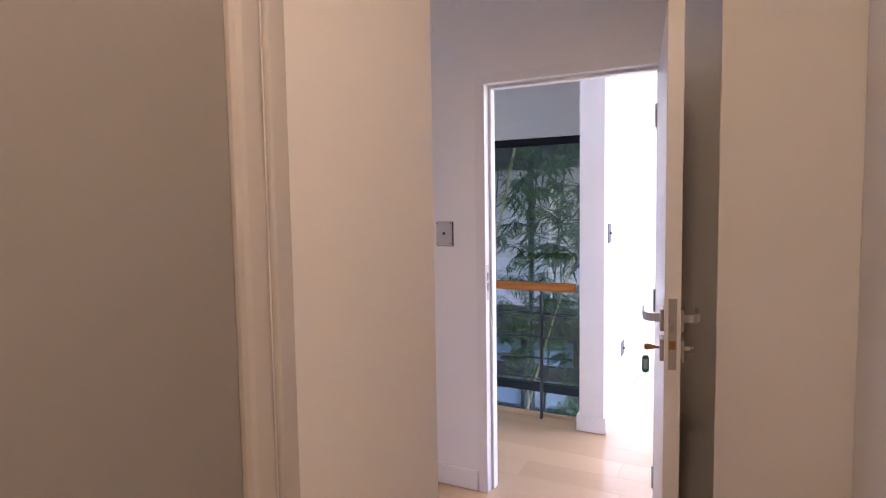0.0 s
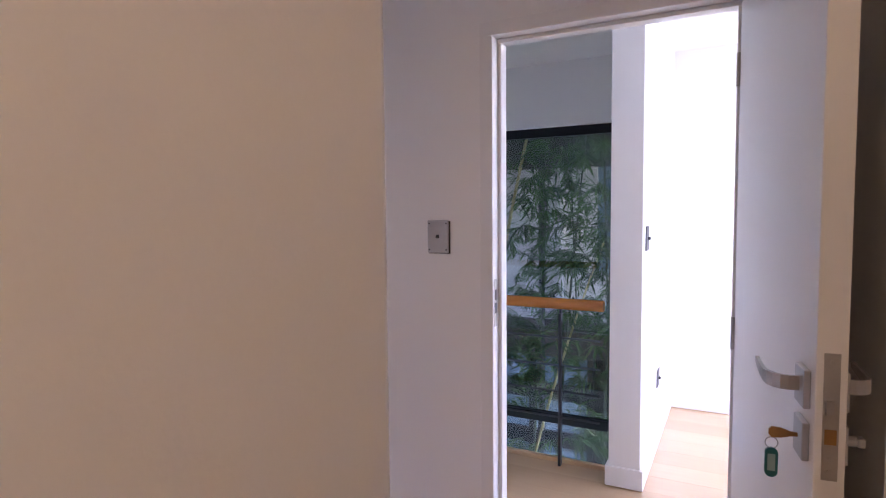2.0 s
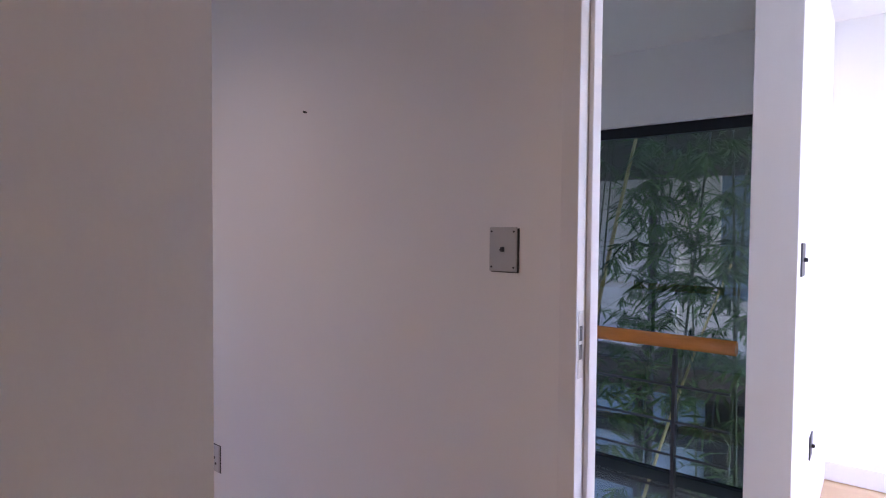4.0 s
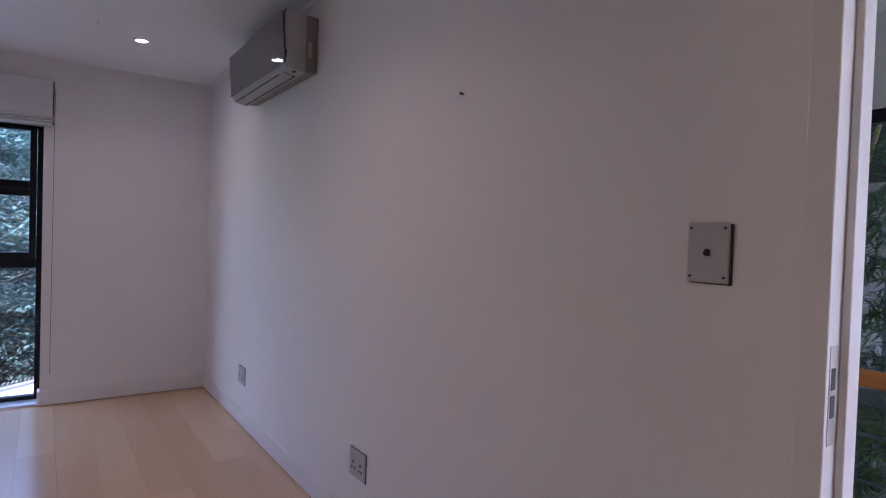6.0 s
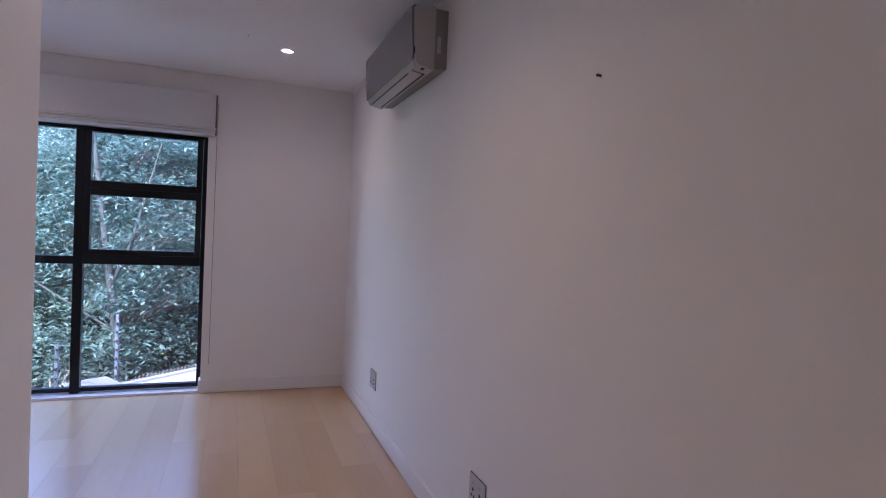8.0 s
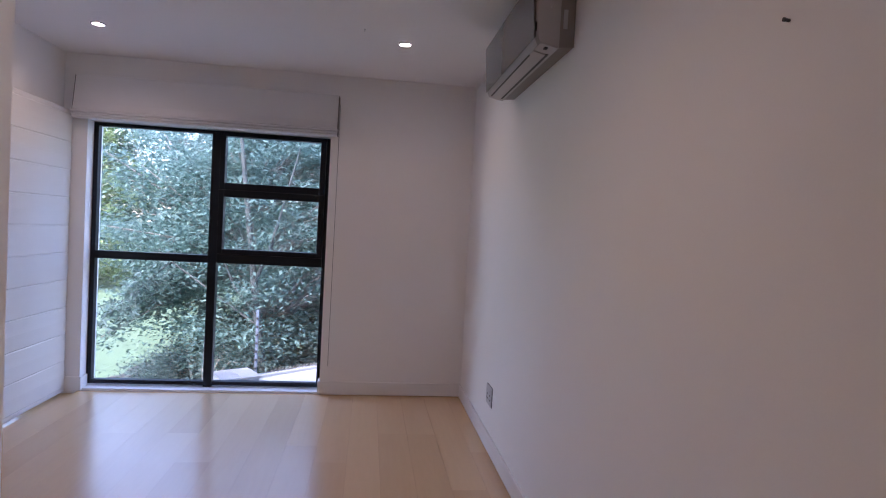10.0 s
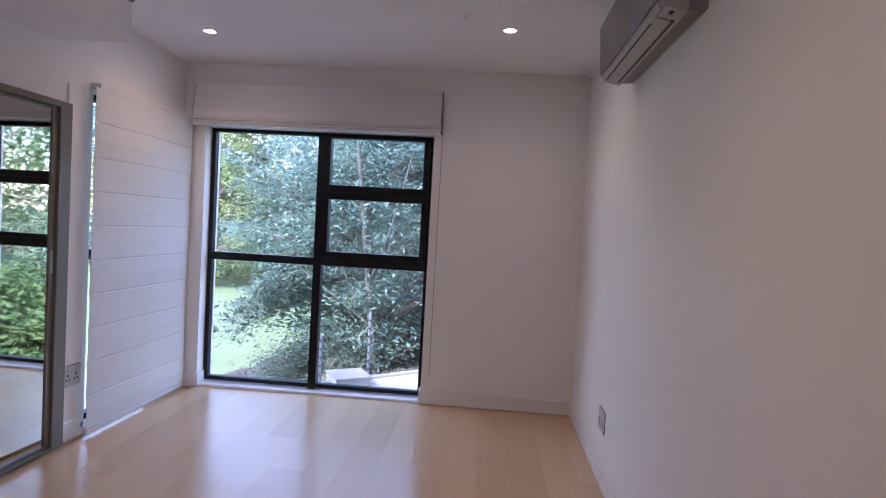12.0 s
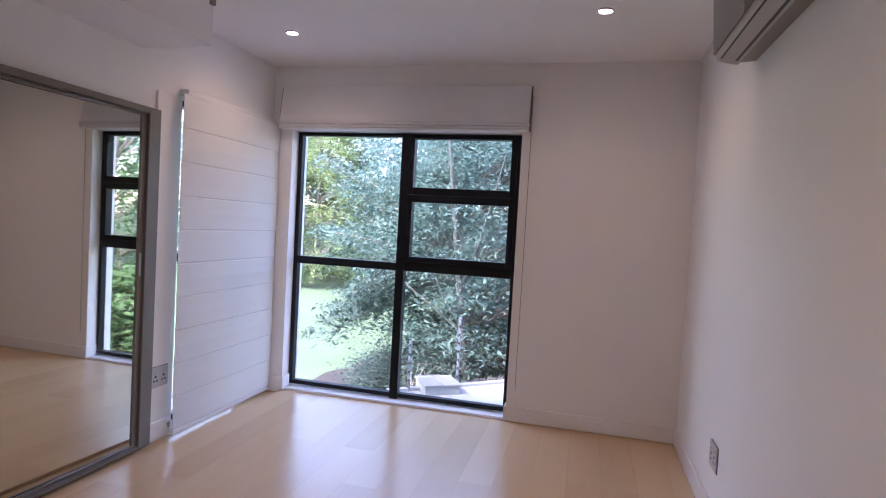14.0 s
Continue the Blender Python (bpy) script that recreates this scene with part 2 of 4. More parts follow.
bm = B()
box(bm, -0.25, 7.6, -4.45, 2.6, H, H + 0.2)
structure("ceiling", bm, CEIL, "flat white painted ceiling", "ceiling")
# unseen slab, sized to throw the house's shadow over the lower roof
bm = B()
box(bm, -0.25, 11.0, -9.5, 3.4, H + 0.2, H + 1.2)
structure("shading_roof_slab", bm, ROOF_WHITE, "unseen flat roof slab, deep so as to shade the garden side", "roof")
# unseen block added beside the room to hold off the sun
bm = B()
box(bm, -0.25, 6.0, -9.5, -4.46, -3.2, H + 0.19)
structure("shading_wing_block", bm, PLASTER, "unseen white block that extends the house's shadow", "wall")
bm = B()
prism(bm, [(1.375, YS), (3.88, YS), (3.88, -2.69), (1.375, -2.69)], "z", 2.28, H)
structure("bulkhead", bm, CEIL, "white boxed bulkhead above the wardrobe", "bulkhead")
bm = B()
prism(bm, [(0, H), (0, H - 0.02), (-0.006, H - 0.02), (-0.02, H - 0.006), (-0.02, H)], "x", 0.0, 4.9)
structure("trim", bm, GLOSSY_PAINT, "narrow white cornice bead along the ceiling", "trim")

# skirting boards
SK, SD = 0.11, 0.016


def skirting(name, x0, x1, y0, y1):
    bm = B()
    box(bm, x0, x1, y0, y1, 0.004, SK, 0.004)
    return structure(name, bm, GLOSSY_PAINT, "white painted skirting board", "skirting board")


skirting("baseboard_1", SD, 4.629, -SD, 0)
skirting("baseboard_2", 0, SD, -1.155, 0)
skirting("baseboard_3", -0.095, SD, -1.155 - SD, -1.155)
skirting("baseboard_4", 0, SD, YS, -2.96)
skirting("baseboard_5", -0.095, SD, -2.96, -2.96 + SD)
bm = B()
prism(bm, [(3.885, -1.240), (5.0 + SD, -1.2126), (5.0 + SD, -1.2126 + SD), (3.885, -1.240 + SD)], "z", 0, SK)
structure("baseboard_6", bm, GLOSSY_PAINT, "white painted skirting board", "skirting board")
skirting("baseboard_7", PX, PX + SD, -1.941, -1.449)
skirting("baseboard_8", 5.736, 6.10 - SD, -0.67 - SD, -0.67)
skirting("baseboard_9", 6.10 - SD, 6.10, -4.3, -0.67)

# closed door of the passage and its frame
d = thing("door_2", "closed taupe flush door in the passage", "door", (PX - 0.05, -2.462, 0), kind="structure")
bm = B()
box(bm, PX - 0.055, PX - 0.012, -2.888, -2.037, 0.006, 2.045, 0.003)
part("leaf", bm, TAUPE, d)
bm = B()
for y0, y1 in ((-2.036, -1.982), (-2.942, -2.888)):
    box(bm, PX - 0.10, PX + 0.006, y0, y1, 0, 2.112, 0.012)
box(bm, PX - 0.10, PX + 0.006, -2.888, -2.036, 2.045, 2.112, 0.012)
part("frame", bm, TAUPE_TRIM, d)
bm = B()
for y0, y1 in ((-1.981, -1.942), (-2.982, -2.943)):
    box(bm, PX - 0.002, PX + 0.012, y0, y1, 0, 2.165, 0.005)
box(bm, PX - 0.002, PX + 0.012, -2.943, -1.981, 2.113, 2.165, 0.005)
part("architrave", bm, TAUPE_TRIM, d)

# ---- doorway with its open door ----
d = thing("door_1", "white flush door standing open, key in the lock", "door", (5.50, 0, 0), kind="structure")
bm = B()
for s, x in ((1, 4.631), (-1, 5.541)):
    box(bm, x, x + s * 0.051, -0.008, 0.097, 0, 2.07, 0.003)
    box(bm, x + s * 0.051, x + s * 0.066, 0.045, 0.097, 0, 2.055, 0.003)
box(bm, 4.631, 5.541, -0.008, 0.097, 2.07, 2.121, 0.003)
box(bm, 4.682, 5.49, 0.045, 0.097, 2.055, 2.07, 0.003)
part("frame", bm, GLOSSY_PAINT, d)
bm = B()
box(bm, 4.682, 4.6835, 0.004, 0.032, 1.0, 1.18)
strike = part("strike_plate", bm, BRUSHED, d, "steel strike plate with dark slots")
bm = B()
for z in (1.05, 1.10):
    box(bm, 4.6835, 4.6842, 0.009, 0.026, z, z + 0.04)
part("slot", bm, HOLE, strike)

LEAF_TURN = math.degrees(math.atan2(-0.863, 0.119))
LM = pose(5.484, -0.011, 0, 0, 0, LEAF_TURN)
# leaf lies along its own x from the hinge; its y side faces the passage


def leaf_part(name, bm, mat, parent, label="", smooth=False):
    bmesh.ops.transform(bm, matrix=LM, verts=bm.verts)
    return part(name, bm, mat, parent, label, smooth)


LW, LT = 0.868, 0.045
bm = B()
box(bm, 0.0, LW, 0.0, LT, 0.008, 2.045, 0.002)
leaf = leaf_part("leaf", bm, GLOSSY_PAINT, d, "white flush door leaf")
bm = B()
box(bm, LW - 0.0005, LW + 0.002, 0.011, 0.034, 0.985, 1.195, 0.0005)
lock = leaf_part("lock_plate", bm, BRUSHED, d, "steel lock faceplate on the door edge")
bm = B()
prism(bm, [(LW, 0.014), (LW + 0.010, 0.014), (LW, 0.030)], "z", 1.095, 1.118)
leaf_part("latch", bm, BRUSHED, lock)
bm = B()
box(bm, LW + 0.001, LW + 0.0026, 0.014, 0.031, 1.045, 1.07)
leaf_part("bolt", bm, BRASS, lock)
bm = B()
for z in (1.0, 1.18, 1.02):
    rod(bm, (LW + 0.001, 0.0225, z), (LW + 0.0035, 0.0225, z), 0.004)
leaf_part("screw", bm, BRUSHED, lock)
for side, y0 in ((-1, 0.0), (1, LT)):
    for z, nm in ((1.125, "handle_rose"), (1.035, "lock_rose")):
        bm = B()
        box(bm, LW - 0.085, LW - 0.025, y0, y0 + side * 0.011, z - 0.033, z + 0.033, 0.002)
        leaf_part(nm, bm, BRUSHED, d, "square brushed steel rose")
    # flat band: straight out of the rose, then bent along the leaf towards the hinge
    bm = B()
    line = [(0.055, 0.010), (0.055, 0.026), (0.058, 0.038), (0.066, 0.047), (0.079, 0.053), (0.098, 0.056), (0.122, 0.057), (0.146, 0.057), (0.168, 0.056)]
    loops = []
    for i, (px, py) in enumerate(line):
        q, r = line[min(i + 1, len(line) - 1)], line[max(i - 1, 0)]
        n2 = Vector((-(q[1] - r[1]), q[0] - r[0])).normalized() * 0.0035
        hh = 0.0125 if i < 5 else 0.0125 - 0.0075 * (i - 4) / 4
        rise = 0.004 * max(0, i - 5)
        loops.append([bm.verts.new((LW - (px + k * n2[0]), y0 + side * (py + k * n2[1]), 1.128 + rise + dz)) for k, dz in ((-1, -hh), (1, -hh), (1, hh), (-1, hh))])
    for a, b in zip(loops, loops[1:]):
        for q in range(4):
            bm.faces.new((a[q], a[(q + 1) % 4], b[(q + 1) % 4], b[q]))
    bm.faces.new(loops[0])
    bm.faces.new(loops[-1][::-1])
    bmesh.ops.recalc_face_normals(bm, faces=bm.faces[:])
    leaf_part("lever_handle", bm, BRUSHED, d, "brushed steel lever handle")
bm = B()
rod(bm, (LW - 0.055, LT + 0.011, 1.035), (LW - 0.055, LT + 0.03, 1.035), 0.009)
box(bm, LW - 0.065, LW - 0.045, LT + 0.03, LT + 0.042, 1.027, 1.043, 0.003)
leaf_part("thumb_turn", bm, BRUSHED, d, "steel thumb turn")
bm = B()
for z in (0.25, 1.05, 1.85):
    rod(bm, (-0.006, -0.004, z - 0.05), (-0.006, -0.004, z + 0.05), 0.006)
leaf_part("hinge", bm, BRUSHED, d, "steel butt hinges")
k = thing("key", "brass key with a teal tag hanging in the door lock", "key", LM @ Vector((LW - 0.055, -0.03, 1.035)))
bm = B()
prism(bm, [(-0.010, 1.034), (-0.010, 1.040), (-0.022, 1.041), (-0.036, 1.046), (-0.050, 1.047), (-0.055, 1.042), (-0.055, 1.033), (-0.050, 1.028), (-0.036, 1.029), (-0.022, 1.033)], "x", LW - 0.0572, LW - 0.0528)
leaf_part("key_bow", bm, BRASS, k)
bm = B()
seg = 14
for i in range(seg):
    a, b = 2 * math.pi * i / seg, 2 * math.pi * (i + 1) / seg
    rod(bm, (LW - 0.055, -0.05 + 0.010 * math.cos(a), 1.018 + 0.010 * math.sin(a)), (LW - 0.055, -0.05 + 0.010 * math.cos(b), 1.018 + 0.010 * math.sin(b)), 0.001, seg=6)
leaf_part("ring", bm, BRUSHED, k)
bm = B()
prism(bm, [(-0.0500 + 0.0105 * math.cos(a) , 0.983 + (0.016 if math.sin(a) > 0 else -0.016) + 0.0105 * math.sin(a)) for a in [k * math.pi / 10 + 0.01 for k in range(20)]], "x", LW - 0.0575, LW - 0.0525)
tag = leaf_part("tag", bm, TAG_TEAL, k, "teal plastic key tag")
bm = B()
box(bm, LW - 0.0583, LW - 0.0517, -0.056, -0.044, 0.968, 0.998, 0.0003)
leaf_part("paper", bm, TAG_PAPER, tag)


# ---- windows ----
def pane_at(parent, x0, x1, y0, y1, z0, z1):
    bm = B()
    box(bm, x0, x1, y0, y1, z0, z1)
    ob = part("pane", bm, GLASS, parent)
    ob.visible_shadow = False
    return ob


w = thing("window_1", "tall black aluminium window with four panes", "window", (-0.12, -2.05, 0.012), kind="structure")
X0, X1 = -0.155, -0.10
bm = B()
box(bm, X0, X1, -2.96, -2.925, 0.03, 2.07, 0.003)
box(bm, X0, X1, -1.19, -1.155, 0.03, 2.07, 0.003)
box(bm, X0, X1, -2.925, -1.19, 2.045, 2.07, 0.003)
box(bm, X0, X1, -2.925, -1.19, 0.03, 0.062, 0.003)
part("frame", bm, BLACK_ALU, w)
bm = B()
box(bm, X0 - 0.002, X1 + 0.012, -2.08, -2.015, 0.02, 2.055, 0.003)
part("mullion", bm, BLACK_ALU, w)
bm = B()
box(bm, X0, X1 + 0.004, -2.925, -2.08, 1.018, 1.078, 0.003)
part("transom", bm, BLACK_ALU, w)
bm = B()
box(bm, X0, X1 + 0.010, -2.015, -1.19, 1.020, 1.093, 0.003)
part("transom", bm, BLACK_ALU, w)
for z0, z1 in ((1.094, 1.607), (1.6075, 2.045)):
    bm = B()
    box(bm, X0, X1 + 0.016, -2.015, -1.975, z0, z1, 0.003)
    box(bm, X0, X1 + 0.016, -1.235, -1.193, z0, z1, 0.003)
    box(bm, X0, X1 + 0.016, -1.975, -1.235, z0, z0 + (0.04 if z0 < 1.5 else 0.055), 0.003)
    box(bm, X0, X1 + 0.016, -1.975, -1.235, z1 - (0.056 if z1 < 2 else 0.012), z1, 0.003)
    part("sash", bm, BLACK_ALU, w)
    pane_at(w, -0.131, -0.127, -1.977, -1.233, z0 + 0.03, z1 - 0.01)
pane_at(w, -0.131, -0.127, -2.95, -2.09, 1.07, 2.05)
pane_at(w, -0.131, -0.127, -2.95, -2.09, 0.055, 1.03)
pane_at(w, -0.131, -0.127, -2.045, -1.185, 0.055, 1.05)
bm = B()
box(bm, -0.25, -0.004, -2.944, -1.133, 0.0122, 0.019, 0.002)
part("sill", bm, GLOSSY_PAINT, w, "white painted sill")

w = thing("window_2", "black framed window behind a lowered blind", "window", (0.54, YS - 0.13, 0.012), kind="structure")
bm = B()
for x0, x1 in ((0.10, 0.145), (1.036, 1.047)):
    box(bm, x0, x1, YS - 0.155, YS - 0.10, 0.012, 2.09, 0.003)
for z0, z1 in ((0.012, 0.05), (1.05, 1.11), (2.05, 2.09)):
    box(bm, 0.145, 1.036, YS - 0.155, YS - 0.10, z0, z1, 0.003)
part("frame", bm, BLACK_ALU, w)
for z0, z1 in ((0.045, 1.055), (1.105, 2.055)):
    pane_at(w, 0.14, 1.04, YS - 0.131, YS - 0.127, z0, z1)


def blind_sheet(bm, pts, axis, a, b, thick=0.004):
    """A folded sheet: the open outline pts, given thickness, drawn out along axis."""
    back = []
    for i, p in enumerate(pts):
        q = Vector(pts[min(i + 1, len(pts) - 1)]) - Vector(pts[max(i - 1, 0)])
        nrm = Vector((-q[1], q[0])).normalized() * thick
        back.append((p[0] + nrm[0], p[1] + nrm[1]))
    return prism(bm, list(pts) + back[::-1], axis, a, b)


bl = thing("roman_blind", "white fabric roman blind drawn up over the window", "blind", (0.02, -2.09, 2.39))
bm = B()
box(bm, 0.001, 0.03, -3.02, -1.115, 2.355, 2.39, 0.003)
part("headrail", bm, FABRIC, bl)
bm = B()
blind_sheet(bm, [(0.036, 2.395), (0.052, 2.30), (0.070, 2.18), (0.084, 2.13), (0.078, 2.118)], "y", -3.032, -1.105)
part("sheet", bm, FABRIC, bl)
for i, z in enumerate((2.115, 2.095, 2.077)):
    bm = B()
    dx = 0.004 * i
    blind_sheet(bm, [(0.010, z + 0.03), (0.012, z), (0.03, z - 0.009), (0.094 - dx, z - 0.008), (0.102 - dx, z + 0.002), (0.094 - dx, z + 0.008)], "y", -3.041 + dx, -1.096 - dx)
    part("fold", bm, FABRIC, bl)
bm = B()
rod(bm, (0.018, -1.09, 2.33), (0.014, -1.095, 0.24), 0.0015, seg=6)
part("pull_cord", bm, STEEL_DARK, bl, "thin grey pull cord")
# grey strips fill the gaps at both ends, painting the shade there
bm = B()
prism(bm, [(0.006, 2.385), (0.034, 2.39), (0.074, 2.135), (0.074, 2.082), (0.012, 2.075)], "y", -1.1045, -1.0955)
part("side_shade", bm, SIDE_SHADE, bl, "grey strip painted as the shade at the blind's side")
bm = B()
prism(bm, [(0.006, 2.385), (0.034, 2.39), (0.074, 2.135), (0.074, 2.082), (0.012, 2.075)], "y", -3.041, -3.0325)
part("side_shade", bm, SIDE_SHADE, bl, "grey strip painted as the shade at the blind's side")

bl = thing("lowered_roman_blind", "white fabric roman blind let down to the floor", "blind", (0.53, YS + 0.05, 2.08))
n_fold = 10
z_top, z_low = 2.095, 0.028
step = (z_top - z_low) / n_fold
BY = YS + 0.062      # the fabric's plane
for i in range(n_fold):
    z1 = z_top - i * step
    z0 = z1 - step
    bm = B()
    blind_sheet(bm, [(BY, z1 - 0.003), (BY + 0.004, z1 - 0.008), (BY + 0.006 + 0.002 * (i % 2), (z0 + z1) / 2), (BY + 0.004, z0 + 0.006), (BY, z0)], "x", 0.018, 1.116 + 0.002 * (i % 3))
    part("panel", bm, FABRIC, bl)
bm = B()
box(bm, 0.018, 1.116, BY - 0.016, BY + 0.012, 0.001, z_low, 0.003)
part("bottom_bar", bm, FABRIC, bl)
bm = B()
box(bm, 0.018, 1.075, YS + 0.001, BY + 0.004, z_top - 0.004, z_top + 0.03, 0.003)
part("headrail", bm, FABRIC, bl)
bm = B()
box(bm, 1.092, 1.112, YS + 0.018, YS + 0.036, 0.045, 0.075, 0.003)
part("cord_holder", bm, BRUSHED, bl)

# pilaster between blind and wardrobe
bm = B()
box(bm, 1.09, 1.262, YS, YS + 0.014, 0, 2.075, 0.003)
structure("wall_strip", bm, PLASTER, "narrow white upright panel with a socket", "wall panel")
skirting("baseboard_10", 1.09, 1.262, YS + 0.014, YS + 0.014 + SD)

# ---- mirrored wardrobe ----
wd = thing("sliding_wardrobe", "built-in wardrobe with mirrored sliding doors", "wardrobe", (2.55, YS, 0))
bm = B()
box(bm, 1.270, 1.358, YS, YS + 0.045, 0, 1.955, 0.003)
part("side_jamb", bm, STILE, wd, "beige aluminium upright")
bm = B()
box(bm, 1.358, 3.88, YS, YS + 0.045, 1.920, 1.955, 0.003)
part("top_track", bm, STILE, wd)
bm = B()
for y0, y1 in ((0.004, 0.010), (0.022, 0.028), (0.040, 0.045)):
    box(bm, 1.358, 3.88, YS + y0, YS + y1, 0.0, 0.014, 0.001)
box(bm, 1.358, 3.88, YS + 0.002, YS + 0.045, 0.0, 0.005)
part("bottom_track", bm, STILE, wd, "twin aluminium floor track")
for x0, x1, y in ((1.360, 2.62, YS + 0.011), (2.58, 3.875, YS + 0.029)):
    bm = B()
    box(bm, x0, x0 + 0.032, y, y + 0.016, 0.016, 1.918, 0.003)
    box(bm, x1 - 0.032, x1, y, y + 0.016, 0.016, 1.918, 0.003)
    box(bm, x0 + 0.032, x1 - 0.032, y, y + 0.016, 0.016, 0.030, 0.003)
    box(bm, x0 + 0.032, x1 - 0.032, y, y + 0.016, 1.904, 1.918, 0.003)
    door = part("sliding_door", bm, STILE, wd, "mirrored sliding door in a beige frame")
    bm = B()
    box(bm, x0 + 0.030, x1 - 0.030, y + 0.002, y + 0.008, 0.028, 1.906)
    bmesh.ops.rotate(bm, verts=bm.verts, cent=(x0, y, 1), matrix=Matrix.Rotation(radians(-1.5), 3, "Z"))
    part("mirror", bm, MIRROR, door)
    bm = B()
    box(bm, x0 + 0.009, x0 + 0.023, y + 0.016, y + 0.019, 1.0, 1.13, 0.001)
    part("pull", bm, BRUSHED, door)

# ---- air conditioner ----
ac = thing("air_conditioner", "silver-grey wall air conditioner with dark gloss front", "air conditioner", (1.80, 0, 2.158))
AX0, AX1 = 1.30, 2.312
bm = B()
prism(bm, [(-0.001, 2.172), (-0.001, 2.455), (-0.068, 2.458), (-0.068, 2.166)], "x", AX0 + 0.012, AX1 - 0.012)
bmesh.ops.bevel(bm, geom=bm.edges[:], offset=0.002, segments=2, affect="EDGES")
part("back_housing", bm, AC_BACK, ac, "darker grey back housing")
bm = B()
prism(bm, [(-0.068, 2.158), (-0.068, 2.465), (-0.158, 2.462), (-0.176, 2.446), (-0.163, 2.205), (-0.152, 2.176)], "x", AX0, AX1)
bmesh.ops.bevel(bm, geom=bm.edges[:], offset=0.004, segments=3, affect="EDGES")
body = part("body", bm, AC_GREY, ac)
bm = B()
prism(bm, [(-0.1635, 2.206), (-0.1765, 2.446), (-0.162, 2.463), (-0.167, 2.467), (-0.1885, 2.450), (-0.1720, 2.200)], "x", AX0 + 0.003, AX1 - 0.020)
part("front_panel", bm, AC_DARK, ac, "grey glossy front panel")
bm = B()
prism(bm, [(-0.150, 2.1745), (-0.1635, 2.2020), (-0.1660, 2.2010), (-0.1530, 2.1725)], "x", AX0 + 0.01, AX1 - 0.03)
part("vane", bm, AC_GREY, ac, "narrow tilted lower vane")
# flap of the outlet, a flat board hung under the body
bm = B()
prism(bm, [(-0.096, 2.1625), (-0.150, 2.1738), (-0.1510, 2.1700), (-0.0970, 2.1580)], "x", AX0 + 0.06, AX1 - 0.10)
part("flap", bm, AC_GREY, ac)
bm = B()
prism(bm, [(-0.084, 2.1630), (-0.084, 2.1585), (-0.0962, 2.1600), (-0.0962, 2.1650)], "x", AX0 + 0.06, AX1 - 0.10)
part("outlet_slot", bm, HOLE, ac, "black air outlet slot")
bm = B()
prism(bm, [(-0.1475, 2.1760), (-0.1475, 2.1690), (-0.1535, 2.1705), (-0.1535, 2.1766)], "x", AX0 + 0.06, AX1 - 0.16)
part("vane_gap", bm, HOLE, ac)
bm = B()
box(bm, AX1 - 0.013, AX1 - 0.010, -0.052, -0.034, 2.245, 2.325, 0.001)
for z in (2.255, 2.272, 2.289, 2.306):
    box(bm, AX1 - 0.012, AX1 - 0.007, -0.050, -0.036, z, z + 0.006)
part("side_clip", bm, PLATE, ac, "pale clip with ridges")
bm = B()
box(bm, AX1 - 0.019, AX1 - 0.006, -0.1755, -0.166, 2.225, 2.262, 0.001)
part("sensor_eye", bm, HOLE, ac)
bm = B()
box(bm, AX1 - 0.050, AX1 - 0.026, -0.122, -0.108, 2.163, 2.170, 0.001)
part("screw_cover", bm, HOLE, ac)
bm = B()
rod(bm, (AX1 - 0.001, -0.112, 2.325), (AX1 + 0.0015, -0.112, 2.325), 0.004)
part("screw", bm, PLATE, ac)


# ---- small fixtures ----
def socket(at, m):
    """A double three-pin socket plate; it lies in its own x and z, and faces -y."""
    s = thing("wall_socket", "grey double socket plate with black pin holes", "socket", at, "sockets round the room")
    bm = B()
    box(bm, -0.072, 0.072, -0.009, 0, -0.06, 0.06, 0.003)
    plate = [("plate", bm, PLATE)]
    bm = B()
    box(bm, -0.075, 0.075, -0.003, 0, -0.063, 0.063, 0.001)
    plate.append(("dark_backing", bm, HOLE))
    for cx in (-0.033, 0.033):
        bm = B()
        for dx, dz, r in ((0, 0.004, 0.0075), (-0.012, -0.022, 0.006), (0.012, -0.022, 0.006)):
            rod(bm, (cx + dx, -0.0102, dz), (cx + dx, -0.006, dz), r, seg=14)
        plate.append(("pin_holes", bm, HOLE))
        bm = B()
        box(bm, cx - 0.009, cx + 0.009, -0.014, -0.008, 0.028, 0.036, 0.002)
        plate.append(("toggle", bm, PLATE))
    for nm, bm, mat in plate:
        ob = new(nm, mesh_of(nm, bm, mat))
        ob.parent = s
    s.matrix_world = Matrix.Translation(at) @ m
    return s


socket((2.892, -0.0005, 0.342), Matrix())
socket((1.107, -0.0005, 0.342), Matrix())
socket((1.185, YS + 0.0145, 0.380), pose(0, 0, 0, 0, 0, 180))

sw = thing("light_switch", "grey metal light switch plate with four screws", "switch", (4.452, 0, 1.338))
bm = B()
box(bm, 4.406, 4.498, -0.008, 0, 1.274, 1.402, 0.004)
part("plate", bm, PLATE, sw)
# black sheet set off right and down, drawing the plate's shadow edge
bm = B()
box(bm, 4.412, 4.503, -0.004, 0, 1.272, 1.398)
part("dark_backing", bm, HOLE, sw)
bm = B()
prism(bm, [(-0.008, 1.331), (-0.008, 1.345), (-0.016, 1.336)], "x", 4.446, 4.458)
part("toggle", bm, HOLE, sw)
for dx in (-0.037, 0.037):
    for dz in (-0.051, 0.051):
        bm = B()
        rod(bm, (4.452 + dx, -0.0095, 1.338 + dz), (4.452 + dx, -0.006, 1.338 + dz), 0.003)
        part("screw", bm, STEEL_DARK, sw)

